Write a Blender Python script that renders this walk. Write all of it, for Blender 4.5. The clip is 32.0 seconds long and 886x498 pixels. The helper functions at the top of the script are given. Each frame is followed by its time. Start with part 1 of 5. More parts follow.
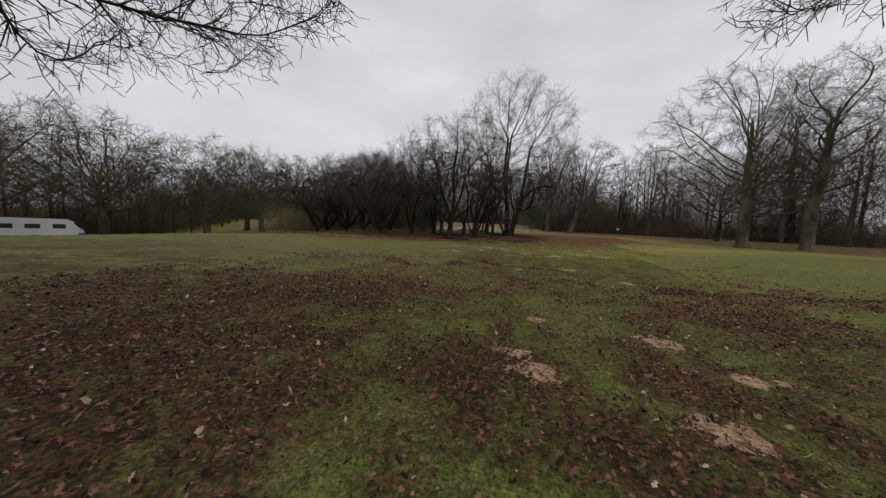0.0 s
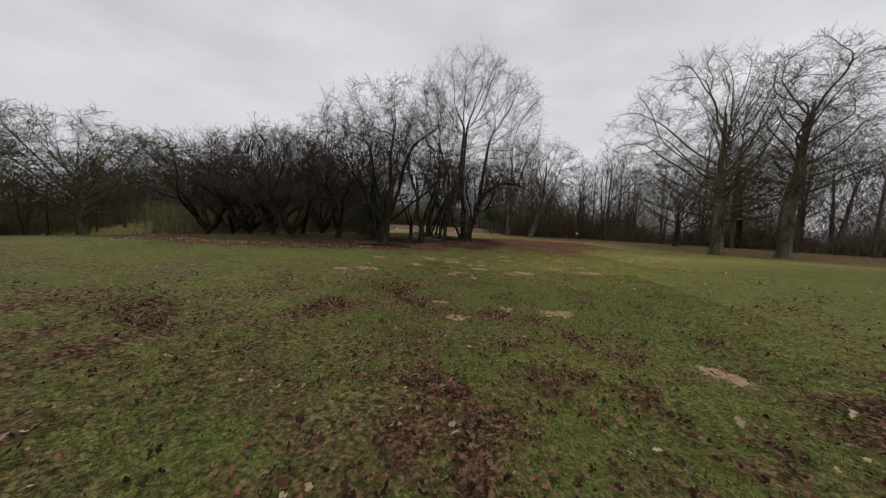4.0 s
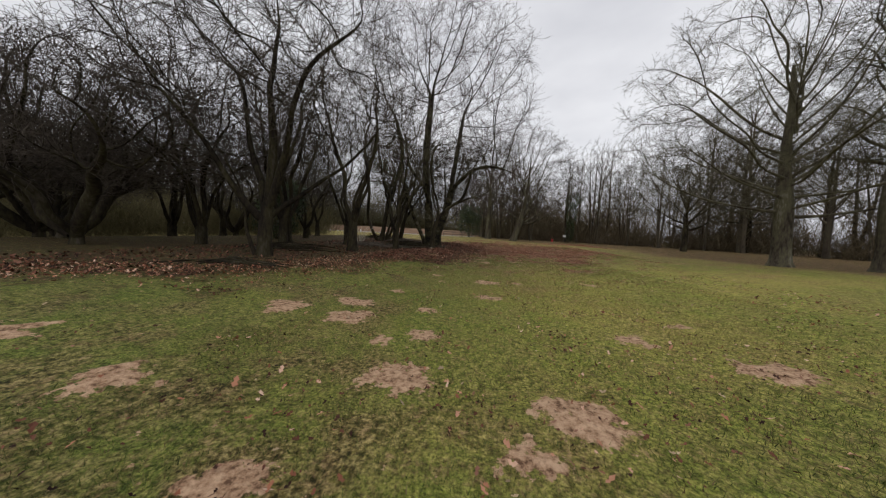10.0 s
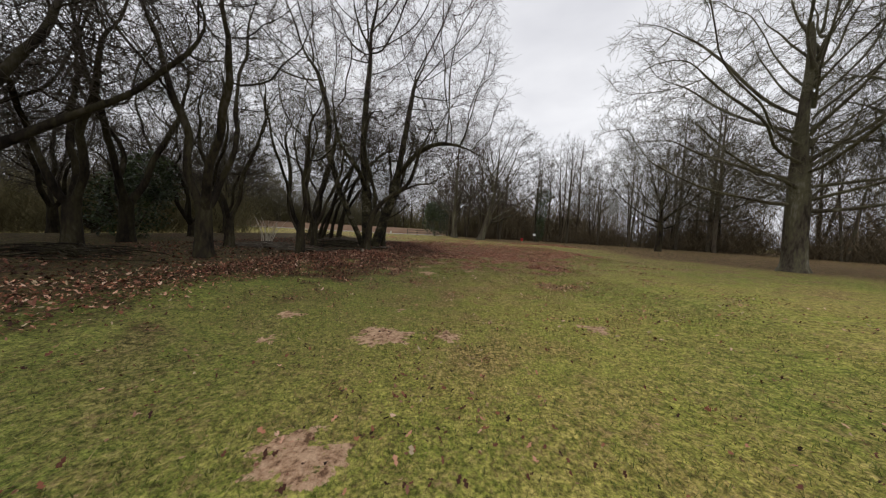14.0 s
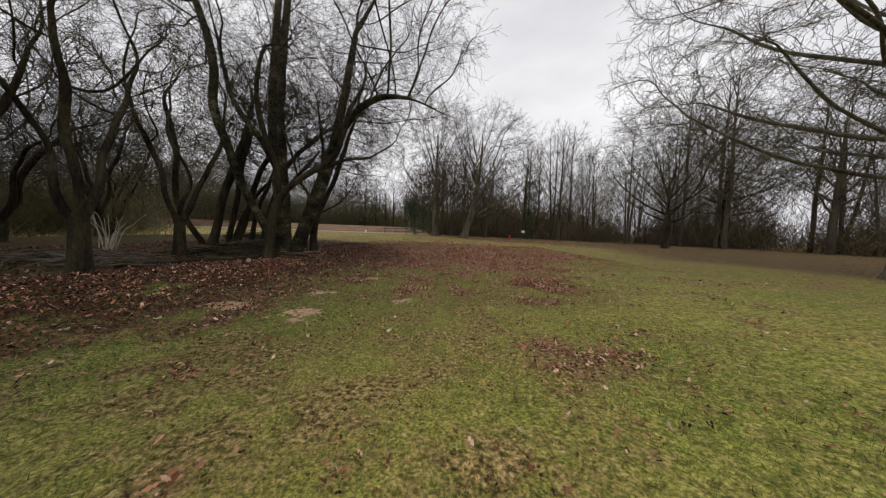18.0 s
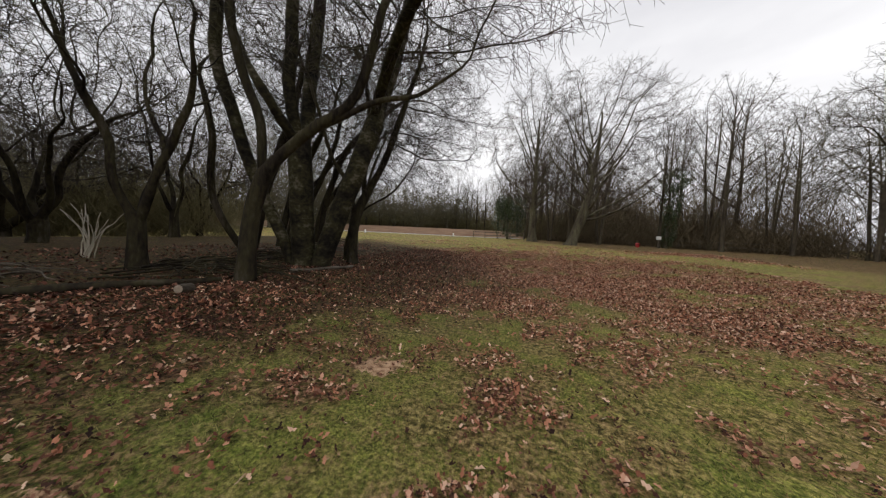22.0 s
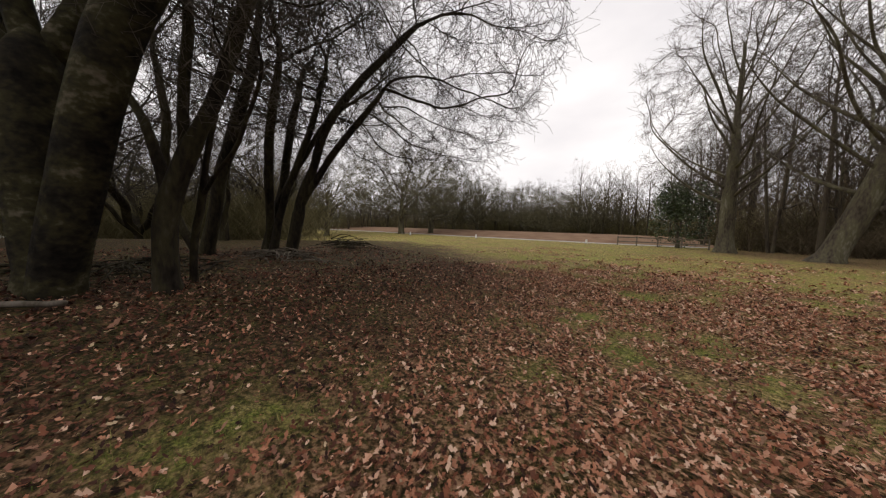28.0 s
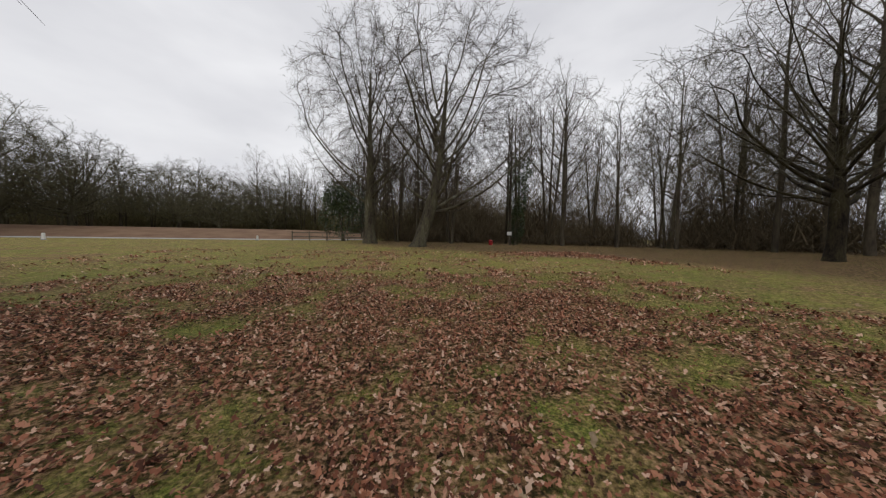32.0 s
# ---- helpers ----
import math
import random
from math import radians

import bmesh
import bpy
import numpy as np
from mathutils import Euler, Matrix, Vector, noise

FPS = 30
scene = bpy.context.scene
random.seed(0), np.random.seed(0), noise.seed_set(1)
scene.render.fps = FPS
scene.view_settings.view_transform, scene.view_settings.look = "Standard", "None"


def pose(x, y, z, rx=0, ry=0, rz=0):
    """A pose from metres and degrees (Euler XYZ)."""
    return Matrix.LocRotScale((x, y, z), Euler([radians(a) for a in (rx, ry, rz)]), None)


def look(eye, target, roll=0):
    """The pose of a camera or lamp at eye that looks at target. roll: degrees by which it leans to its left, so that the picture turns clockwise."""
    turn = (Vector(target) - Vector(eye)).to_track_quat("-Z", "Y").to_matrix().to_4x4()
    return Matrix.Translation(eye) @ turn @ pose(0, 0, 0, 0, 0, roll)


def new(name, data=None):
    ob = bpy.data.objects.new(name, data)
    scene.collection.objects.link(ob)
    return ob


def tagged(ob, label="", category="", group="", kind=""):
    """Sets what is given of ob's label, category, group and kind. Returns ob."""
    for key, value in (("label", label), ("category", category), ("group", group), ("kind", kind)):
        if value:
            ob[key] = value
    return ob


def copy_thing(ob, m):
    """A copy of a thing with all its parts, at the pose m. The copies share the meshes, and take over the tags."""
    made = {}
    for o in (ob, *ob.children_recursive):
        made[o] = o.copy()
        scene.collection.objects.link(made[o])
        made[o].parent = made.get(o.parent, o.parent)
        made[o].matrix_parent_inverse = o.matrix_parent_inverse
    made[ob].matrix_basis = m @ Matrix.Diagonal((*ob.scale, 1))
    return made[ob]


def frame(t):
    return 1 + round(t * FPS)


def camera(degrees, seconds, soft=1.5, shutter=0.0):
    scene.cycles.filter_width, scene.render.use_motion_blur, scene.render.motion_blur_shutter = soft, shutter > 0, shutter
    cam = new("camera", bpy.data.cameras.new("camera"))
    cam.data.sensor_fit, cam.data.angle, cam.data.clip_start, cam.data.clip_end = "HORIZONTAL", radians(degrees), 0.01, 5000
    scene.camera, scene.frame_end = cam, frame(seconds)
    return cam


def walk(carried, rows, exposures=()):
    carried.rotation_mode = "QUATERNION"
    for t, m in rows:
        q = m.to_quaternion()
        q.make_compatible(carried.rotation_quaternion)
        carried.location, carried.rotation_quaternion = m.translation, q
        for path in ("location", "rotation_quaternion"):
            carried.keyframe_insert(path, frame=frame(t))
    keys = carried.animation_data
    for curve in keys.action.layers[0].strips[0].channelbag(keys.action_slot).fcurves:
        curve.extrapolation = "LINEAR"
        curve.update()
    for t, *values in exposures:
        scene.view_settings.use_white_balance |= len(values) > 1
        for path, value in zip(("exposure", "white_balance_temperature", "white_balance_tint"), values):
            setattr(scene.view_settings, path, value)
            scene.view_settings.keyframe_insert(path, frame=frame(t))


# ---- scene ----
# ---- camera and walk ----
cam = camera(115.59, 32.0, 1.25, 0.05)

# seconds, x, y, z, heading, pitch, lean (degrees)
PATH = [
    (0.0, 0.000, -0.000, 1.520, 20.04, -5.17, -2.29),
    (0.5, -0.064, 0.706, 1.472, 12.29, -4.73, -3.04),
    (1.0, -0.169, 1.464, 1.430, 10.69, -4.59, -3.02),
    (1.5, -0.191, 2.153, 1.394, 11.39, -4.62, -2.81),
    (2.0, -0.197, 2.828, 1.415, 11.83, -4.39, -2.75),
    (2.5, -0.050, 3.444, 1.437, 11.90, -4.27, -2.88),
    (3.0, -0.002, 4.153, 1.448, 12.03, -4.26, -2.49),
    (3.5, -0.036, 4.911, 1.455, 12.50, -4.14, -2.75),
    (5.5, -0.437, 8.072, 1.503, 11.38, -4.11, -2.66),
    (6.0, -0.423, 8.796, 1.476, 9.00, -3.92, -2.74),
    (6.5, -0.448, 9.522, 1.474, 5.86, -3.52, -3.03),
    (7.0, -0.438, 10.166, 1.474, 2.89, -3.39, -3.41),
    (7.5, -0.494, 10.772, 1.481, -0.27, -3.11, -3.81),
    (8.0, -0.502, 11.374, 1.479, 2.46, -3.31, -3.82),
    (8.5, -0.513, 11.967, 1.455, 8.80, -3.77, -3.15),
    (9.0, -0.410, 12.609, 1.418, 10.45, -3.83, -2.93),
    (9.5, -0.349, 13.215, 1.402, 9.92, -3.53, -2.90),
    (10.0, -0.262, 13.783, 1.438, 8.33, -3.42, -2.83),
    (10.5, -0.092, 14.299, 1.454, 6.51, -3.40, -2.81),
    (11.0, -0.027, 14.953, 1.431, 4.74, -3.21, -2.81),
    (11.5, 0.137, 15.577, 1.436, 4.69, -3.21, -2.95),
    (12.0, 0.271, 16.165, 1.413, 3.85, -3.19, -2.98),
    (12.5, 0.398, 16.774, 1.396, 2.55, -3.23, -3.09),
    (13.0, 0.450, 17.366, 1.366, 1.27, -3.31, -3.27),
    (13.5, 0.569, 17.976, 1.389, 1.62, -3.26, -3.16),
    (15.5, 1.582, 20.165, 1.464, 5.79, -3.85, -2.70),
    (16.0, 1.691, 20.736, 1.493, 3.68, -3.84, -2.71),
    (16.5, 1.772, 21.358, 1.513, 2.98, -3.86, -2.63),
    (17.0, 1.899, 22.072, 1.519, 2.16, -3.75, -2.46),
    (17.5, 2.059, 22.781, 1.488, 1.38, -3.71, -2.21),
    (18.0, 2.206, 23.479, 1.442, 0.69, -3.63, -2.10),
    (18.5, 2.360, 24.179, 1.419, 0.48, -3.54, -2.27),
    (19.0, 2.373, 24.808, 1.399, 2.49, -3.49, -2.28),
    (19.5, 2.336, 25.468, 1.385, 6.77, -3.58, -2.36),
    (20.0, 2.211, 26.128, 1.387, 13.47, -3.87, -2.23),
    (20.5, 2.100, 26.810, 1.388, 14.41, -3.54, -2.16),
    (21.0, 1.904, 27.507, 1.450, 15.39, -3.75, -2.34),
    (21.5, 1.746, 28.280, 1.483, 17.57, -3.73, -2.65),
    (22.0, 1.655, 28.977, 1.465, 19.53, -3.65, -2.68),
    (22.5, 1.498, 29.624, 1.453, 21.14, -3.46, -2.48),
    (23.0, 1.644, 30.322, 1.408, 22.28, -3.44, -2.32),
    (23.5, 1.866, 31.068, 1.408, 21.02, -3.33, -2.29),
    (24.0, 2.099, 31.748, 1.421, 19.86, -3.10, -2.16),
    (24.5, 2.297, 32.344, 1.432, 20.24, -3.05, -2.22),
    (25.0, 2.422, 32.955, 1.443, 21.12, -2.85, -2.11),
    (25.5, 2.444, 33.617, 1.446, 23.01, -2.89, -2.21),
    (27.5, 2.268, 36.079, 1.439, 35.30, -2.84, -2.97),
    (28.0, 2.269, 36.613, 1.429, 48.94, -3.57, -2.31),
    (28.5, 2.333, 37.183, 1.422, 49.60, -3.56, -2.31),
    (29.0, 2.425, 37.854, 1.426, 39.64, -3.23, -2.28),
    (29.5, 2.557, 38.465, 1.440, 25.95, -2.78, -2.02),
    (30.0, 2.701, 38.792, 1.451, 13.24, -2.34, -1.74),
    (30.5, 2.832, 39.011, 1.455, 6.68, -2.34, -1.64),
    (31.0, 2.950, 39.219, 1.461, 4.83, -2.51, -1.47),
    (31.5, 3.060, 39.500, 1.457, -0.70, -2.54, -1.19),
    (32.0, 3.171, 39.803, 1.459, -8.54, -2.64, -0.91),
]


def carried_pose(x, y, z, yaw, pitch, lean):
    return pose(x, y, z, 0, 0, yaw) @ pose(0, 0, 0, 90 + pitch) @ pose(0, 0, 0, 0, 0, -lean)


# seconds, stops, white balance
EXPOSURES = [(0, -0.28, 6500, 10), (3, -0.30, 6500, 10), (6, -0.24, 6500, 10), (9, -0.14, 6500, 10), (12, 0.06, 6500, 10), (19, 0.08, 6650, 10), (22, 0.16, 6650, 10),
             (25, 0.18, 6700, 10), (28, 0.22, 6950, 13), (29.5, 0.10, 6950, 13), (31, -0.02, 6750, 12), (32, -0.10, 6550, 10)]
walk(cam, [(r[0], carried_pose(*r[1:])) for r in PATH], EXPOSURES)

# ---- overcast light ----
world = bpy.data.worlds.new("overcast")
scene.world = world
world.use_nodes = True
wn, wl = world.node_tree.nodes, world.node_tree.links
sky = wn.new("ShaderNodeTexSky")
sky.sky_type, sky.sun_disc = "NISHITA", False
sky.sun_elevation, sky.sun_rotation = radians(30), radians(200)
sky.dust_density, sky.air_density = 4.0, 1.0
coord = wn.new("ShaderNodeTexCoord")
stretch = wn.new("ShaderNodeMapping")
stretch.inputs["Scale"].default_value = (1.0, 1.0, 2.6)
cloud = wn.new("ShaderNodeTexNoise")
cloud.inputs["Scale"].default_value, cloud.inputs["Detail"].default_value = 1.7, 5.0
ramp = wn.new("ShaderNodeValToRGB")
ramp.color_ramp.elements[0].position, ramp.color_ramp.elements[0].color = 0.30, (6.2, 6.28, 6.75, 1)
ramp.color_ramp.elements[1].position, ramp.color_ramp.elements[1].color = 0.68, (8.8, 8.88, 9.2, 1)
blend = wn.new("ShaderNodeMixRGB")
blend.inputs[0].default_value = 0.985
wl.new(coord.outputs["Generated"], stretch.inputs["Vector"])
wl.new(stretch.outputs["Vector"], cloud.inputs["Vector"])
wl.new(cloud.outputs["Fac"], ramp.inputs["Fac"])
wl.new(sky.outputs["Color"], blend.inputs[1])
wl.new(ramp.outputs["Color"], blend.inputs[2])
wl.new(blend.outputs["Color"], wn["Background"].inputs["Color"])
wn["Background"].inputs["Strength"].default_value = 0.105

sun = new("sun", bpy.data.lights.new("sun", "SUN"))
sun.data.energy, sun.data.angle, sun.data.color = 0.5, radians(40), (1.0, 0.97, 0.92)
sun.matrix_world = look((-8, -20, 26), (0, 0, 0))

# ---- materials ----


def material(name, ramp_cols, scale=6.0, rough=0.85, bump=0.4, stretch_z=1.0, fine=60.0, tint=0.25, island=False, metal=0.0,
             bump_dist=0.02, piecewise=0.0):
    """Colour from two scales of noise over a ramp, a random tint for each object or island, and relief."""
    m = bpy.data.materials.new(name)
    m.use_nodes = True
    n, l = m.node_tree.nodes, m.node_tree.links
    b = n["Principled BSDF"]
    b.inputs["Roughness"].default_value, b.inputs["Metallic"].default_value = rough, metal
    b.inputs["Specular IOR Level"].default_value = 0.5 if rough < 0.5 else 0.15
    tc, mp = n.new("ShaderNodeTexCoord"), n.new("ShaderNodeMapping")
    mp.inputs["Scale"].default_value = (1, 1, stretch_z)
    l.new(tc.outputs["Object"], mp.inputs["Vector"])
    n1, n2 = n.new("ShaderNodeTexNoise"), n.new("ShaderNodeTexNoise")
    n1.inputs["Scale"].default_value, n1.inputs["Detail"].default_value = scale, 4
    n2.inputs["Scale"].default_value, n2.inputs["Detail"].default_value = fine, 3
    for q in (n1, n2):
        l.new(mp.outputs["Vector"], q.inputs["Vector"])
    mix = n.new("ShaderNodeMath")
    mix.operation = "MULTIPLY_ADD"
    mix.inputs[1].default_value = 0.35
    l.new(n2.outputs["Fac"], mix.inputs[0])
    half = n.new("ShaderNodeMath")
    half.operation = "MULTIPLY"
    half.inputs[1].default_value = 0.65
    l.new(n1.outputs["Fac"], half.inputs[0])
    l.new(half.outputs[0], mix.inputs[2])
    cr = n.new("ShaderNodeValToRGB")
    e = cr.color_ramp.elements
    while len(e) < len(ramp_cols):
        e.new(0.5)
    for i, c in enumerate(ramp_cols):
        e[i].position = 0.34 + 0.32 * i / max(1, len(ramp_cols) - 1)
        e[i].color = (*c, 1)
    if piecewise:
        pick = n.new("ShaderNodeMath")
        pick.operation = "MULTIPLY_ADD"
        pick.inputs[1].default_value, pick.inputs[2].default_value = piecewise, 0.5 - piecewise * 0.5
        l.new(n.new("ShaderNodeNewGeometry").outputs["Random Per Island"], pick.inputs[0])
        both = n.new("ShaderNodeMixRGB")
        both.inputs[0].default_value = 0.8
        l.new(mix.outputs[0], both.inputs[1])
        l.new(pick.outputs[0], both.inputs[2])
        l.new(both.outputs["Color"], cr.inputs["Fac"])
    else:
        l.new(mix.outputs[0], cr.inputs["Fac"])
    hsv = n.new("ShaderNodeHueSaturation")
    if island:
        rnd = n.new("ShaderNodeNewGeometry").outputs["Random Per Island"]
    else:
        rnd = n.new("ShaderNodeObjectInfo").outputs["Random"]
    mr = n.new("ShaderNodeMapRange")
    mr.inputs["To Min"].default_value, mr.inputs["To Max"].default_value = 1 - tint, 1 + tint
    l.new(rnd, mr.inputs["Value"])
    l.new(mr.outputs["Result"], hsv.inputs["Value"])
    l.new(cr.outputs["Color"], hsv.inputs["Color"])
    l.new(hsv.outputs["Color"], b.inputs["Base Color"])
    if bump:
        bp = n.new("ShaderNodeBump")
        bp.inputs["Strength"].default_value, bp.inputs["Distance"].default_value = bump, bump_dist
        l.new(mix.outputs[0], bp.inputs["Height"])
        l.new(bp.outputs["Normal"], b.inputs["Normal"])
    return m


BARK = material("bark", [(0.009, 0.007, 0.005), (0.026, 0.020, 0.014), (0.046, 0.040, 0.020), (0.080, 0.066, 0.050)], 2.2, 0.9, 1.0, 0.35, 16, 0.2, bump_dist=0.05)
OAK_BARK = material("oak_bark", [(0.030, 0.024, 0.018), (0.080, 0.067, 0.048), (0.110, 0.104, 0.062), (0.19, 0.170, 0.138)], 1.8, 0.9, 1.0, 0.3, 14, 0.12, bump_dist=0.05)
BIRCH_BARK = material("birch_bark", [(0.006, 0.005, 0.004), (0.022, 0.018, 0.012), (0.050, 0.045, 0.020), (0.150, 0.128, 0.095)], 1.8, 0.85, 1.0, 1.25, 11, 0.1, bump_dist=0.05)
TWIG = material("twig_bark", [(0.038, 0.030, 0.025), (0.095, 0.078, 0.062)], 1.2, 0.85, 0, 1, 9, 0.25)
TWIG_PURPLE = material("birch_twig_bark", [(0.058, 0.038, 0.036), (0.115, 0.082, 0.077)], 1.2, 0.85, 0, 1, 9, 0.2)
TWIG_OLIVE = material("olive_twig_bark", [(0.062, 0.056, 0.032), (0.165, 0.150, 0.086)], 0.9, 0.85, 0, 1, 9, 0.25)
TWIG_GREEN = material("mossy_twig_bark", [(0.040, 0.035, 0.020), (0.112, 0.100, 0.058)], 0.9, 0.85, 0, 1, 9, 0.25)
WOOD_BARK = material("wood_bark", [(0.040, 0.032, 0.025), (0.095, 0.078, 0.056), (0.112, 0.110, 0.064)], 1.2, 0.9, 0.5, 0.3, 9, 0.3)
BRUSH = material("undergrowth_bark", [(0.070, 0.054, 0.034), (0.185, 0.145, 0.090)], 0.15, 0.9, 0, 1, 3, 0.35, island=True)
HEDGE = material("hedge_bark", [(0.085, 0.074, 0.036), (0.22, 0.190, 0.096)], 0.15, 0.9, 0, 1, 3, 0.3, island=True)
LEAF = material("fallen_leaf", [(0.060, 0.024, 0.014), (0.17, 0.062, 0.034), (0.29, 0.112, 0.062), (0.41, 0.180, 0.104), (0.50, 0.262, 0.168), (0.62, 0.430, 0.315)], 2.0, 0.55, 0.2, 1, 40, 0.15, island=True, bump_dist=0.004, piecewise=0.42)
# wet leaf colour, also laid beside the thicket to paint in its shade
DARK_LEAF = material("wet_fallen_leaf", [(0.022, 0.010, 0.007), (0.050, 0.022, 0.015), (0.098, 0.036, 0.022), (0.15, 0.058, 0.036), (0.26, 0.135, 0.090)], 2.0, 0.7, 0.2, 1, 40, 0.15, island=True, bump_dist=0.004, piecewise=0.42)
PALE_LEAF = material("pale_fallen_leaf", [(0.30, 0.20, 0.11), (0.56, 0.44, 0.29)], 3.0, 0.6, 0.2, 1, 40, 0.3, island=True, bump_dist=0.004)
GRASS = material("grass_blade", [(0.055, 0.070, 0.018), (0.120, 0.155, 0.032), (0.185, 0.205, 0.050), (0.30, 0.265, 0.10), (0.17, 0.105, 0.05)], 0.9, 0.6, 0, 1, 9, 0.2, island=True, piecewise=0.4)
DARK_GRASS = material("dark_grass_blade", [(0.036, 0.050, 0.013), (0.080, 0.110, 0.024), (0.125, 0.145, 0.036), (0.20, 0.175, 0.070), (0.11, 0.070, 0.035)], 0.9, 0.6, 0, 1, 9, 0.2, island=True, piecewise=0.4)
EVERGREEN = material("evergreen_leaf", [(0.012, 0.022, 0.006), (0.035, 0.055, 0.014), (0.075, 0.10, 0.030)], 0.8, 0.45, 0, 1, 7, 0.4, island=True)
DEADWOOD = material("dead_wood", [(0.060, 0.048, 0.036), (0.13, 0.11, 0.085), (0.21, 0.18, 0.15)], 4, 0.85, 0.5, 0.4, 30, 0.25)
PALE_STICK = material("barkless_wood", [(0.38, 0.34, 0.27), (0.58, 0.53, 0.44)], 4, 0.7, 0.3, 0.4, 30, 0.12)
CUT_WOOD = material("cut_log_wood", [(0.22, 0.17, 0.12), (0.42, 0.35, 0.27)], 5, 0.8, 0.4, 1, 30, 0.15)
ROAD = material("pale_tarmac", [(0.30, 0.30, 0.30), (0.42, 0.42, 0.41)], 0.8, 0.7, 0.3, 1, 25, 0.0)
EARTH = material("bare_verge", [(0.16, 0.095, 0.060), (0.26, 0.17, 0.11)], 0.5, 0.95, 0.5, 1, 9, 0.0)
WHITE = material("white_panel", [(0.70, 0.70, 0.69), (0.80, 0.80, 0.79)], 0.8, 0.4, 0, 1, 12, 0.02)
GREY_TRIM = material("grey_trim", [(0.20, 0.21, 0.22), (0.27, 0.28, 0.29)], 3, 0.5, 0, 1, 12, 0.05)
WINDOW = material("tinted_window", [(0.03, 0.035, 0.04), (0.05, 0.055, 0.06)], 3, 0.12, 0, 1, 12, 0.02)
BLUE = material("blue_plastic", [(0.03, 0.16, 0.48), (0.05, 0.22, 0.58)], 3, 0.4, 0, 1, 12, 0.02)
RED = material("red_plastic", [(0.48, 0.025, 0.030), (0.60, 0.045, 0.045)], 3, 0.45, 0, 1, 12, 0.02)
RUBBER = material("tyre_rubber", [(0.02, 0.02, 0.02), (0.035, 0.035, 0.035)], 3, 0.8, 0, 1, 12, 0.02)
FENCE_WOOD = material("weathered_rail", [(0.10, 0.085, 0.065), (0.19, 0.165, 0.13)], 3, 0.85, 0.4, 1, 20, 0.15)

# ---- numeric helpers ----


def smooth(a, b, v):
    q = np.clip((v - a) / (b - a), 0, 1)
    return q * q * (3 - 2 * q)


LATTICE = np.random.default_rng(3).random((256, 256))


def value_noise(x, y, size):
    """Smooth noise of 0 to 1 with bumps of about that size."""
    x, y = np.asarray(x) / size + 91.7, np.asarray(y) / size + 37.3
    i, j = np.floor(x).astype(int), np.floor(y).astype(int)
    u, v = x - i, y - j
    u, v = u * u * (3 - 2 * u), v * v * (3 - 2 * v)
    g = lambda a, b: LATTICE[a % 256, b % 256]
    return (g(i, j) * (1 - u) + g(i + 1, j) * u) * (1 - v) + (g(i, j + 1) * (1 - u) + g(i + 1, j + 1) * u) * v


def cloudy(x, y, size):
    return 0.55 * value_noise(x, y, size) + 0.3 * value_noise(x + 17, y - 9, size / 2.3) + 0.15 * value_noise(x - 31, y + 5, size / 5.1)


def lane(y):
    """The line of the mown walk, by its distance north."""
    return np.interp(y, [0, 18, 27, 40], [0, 0.5, 2.0, 3.0])


# bare molehills of red earth: x, y, radius
MOUNDS = [(-0.06, 4.74, 0.14), (-0.26, 3.36, 0.17), (-0.02, 2.98, 0.24), (1.61, 4.59, 0.29), (1.42, 2.65, 0.24), (2.16, 3.69, 0.23), (-0.63, 8.19, 0.13), (2.26, 9.25, 0.19),
          (0.93, 11.07, 0.24), (-0.87, 10.23, 0.16), (-0.08, 11.06, 0.12), (-1.56, 14.99, 0.19), (-1.34, 11.03, 0.15), (-4.21, 13.53, 0.3), (-4.67, 12.8, 0.19), (-1.04, 16.31, 0.27),
          (-4.59, 14.32, 0.18), (-4.95, 15.85, 0.25), (-1.88, 14.45, 0.2), (-0.99, 14.23, 0.15), (0.5, 16.11, 0.34), (0.1, 15.55, 0.18), (1.93, 18.1, 0.31), (3.04, 17.42, 0.38)]
MOUNDS += [(-2.3, 17.89, 0.34), (-1.53, 17.18, 0.19), (-1.01, 17.52, 0.2), (-3.28, 15.61, 0.29), (-3.43, 17.88, 0.3), (-2.64, 18.75, 0.37), (-1.23, 18.72, 0.18), (-0.07, 20.14, 0.27),
           (3.11, 19.06, 0.17), (-1.41, 21.77, 0.16), (-2.12, 19.93, 0.14), (-0.13, 22.18, 0.34), (3.11, 23.0, 0.21), (-0.11, 23.36, 0.11), (-1.75, 22.63, 0.18), (0.8, 22.31, 0.14),
           (-0.16, 28.04, 0.23), (-1.43, 27.99, 0.28), (-0.09, 27.61, 0.15), (-0.45, 29.4, 0.23), (1.39, 29.01, 0.19), (0.07, 31.51, 0.22)]
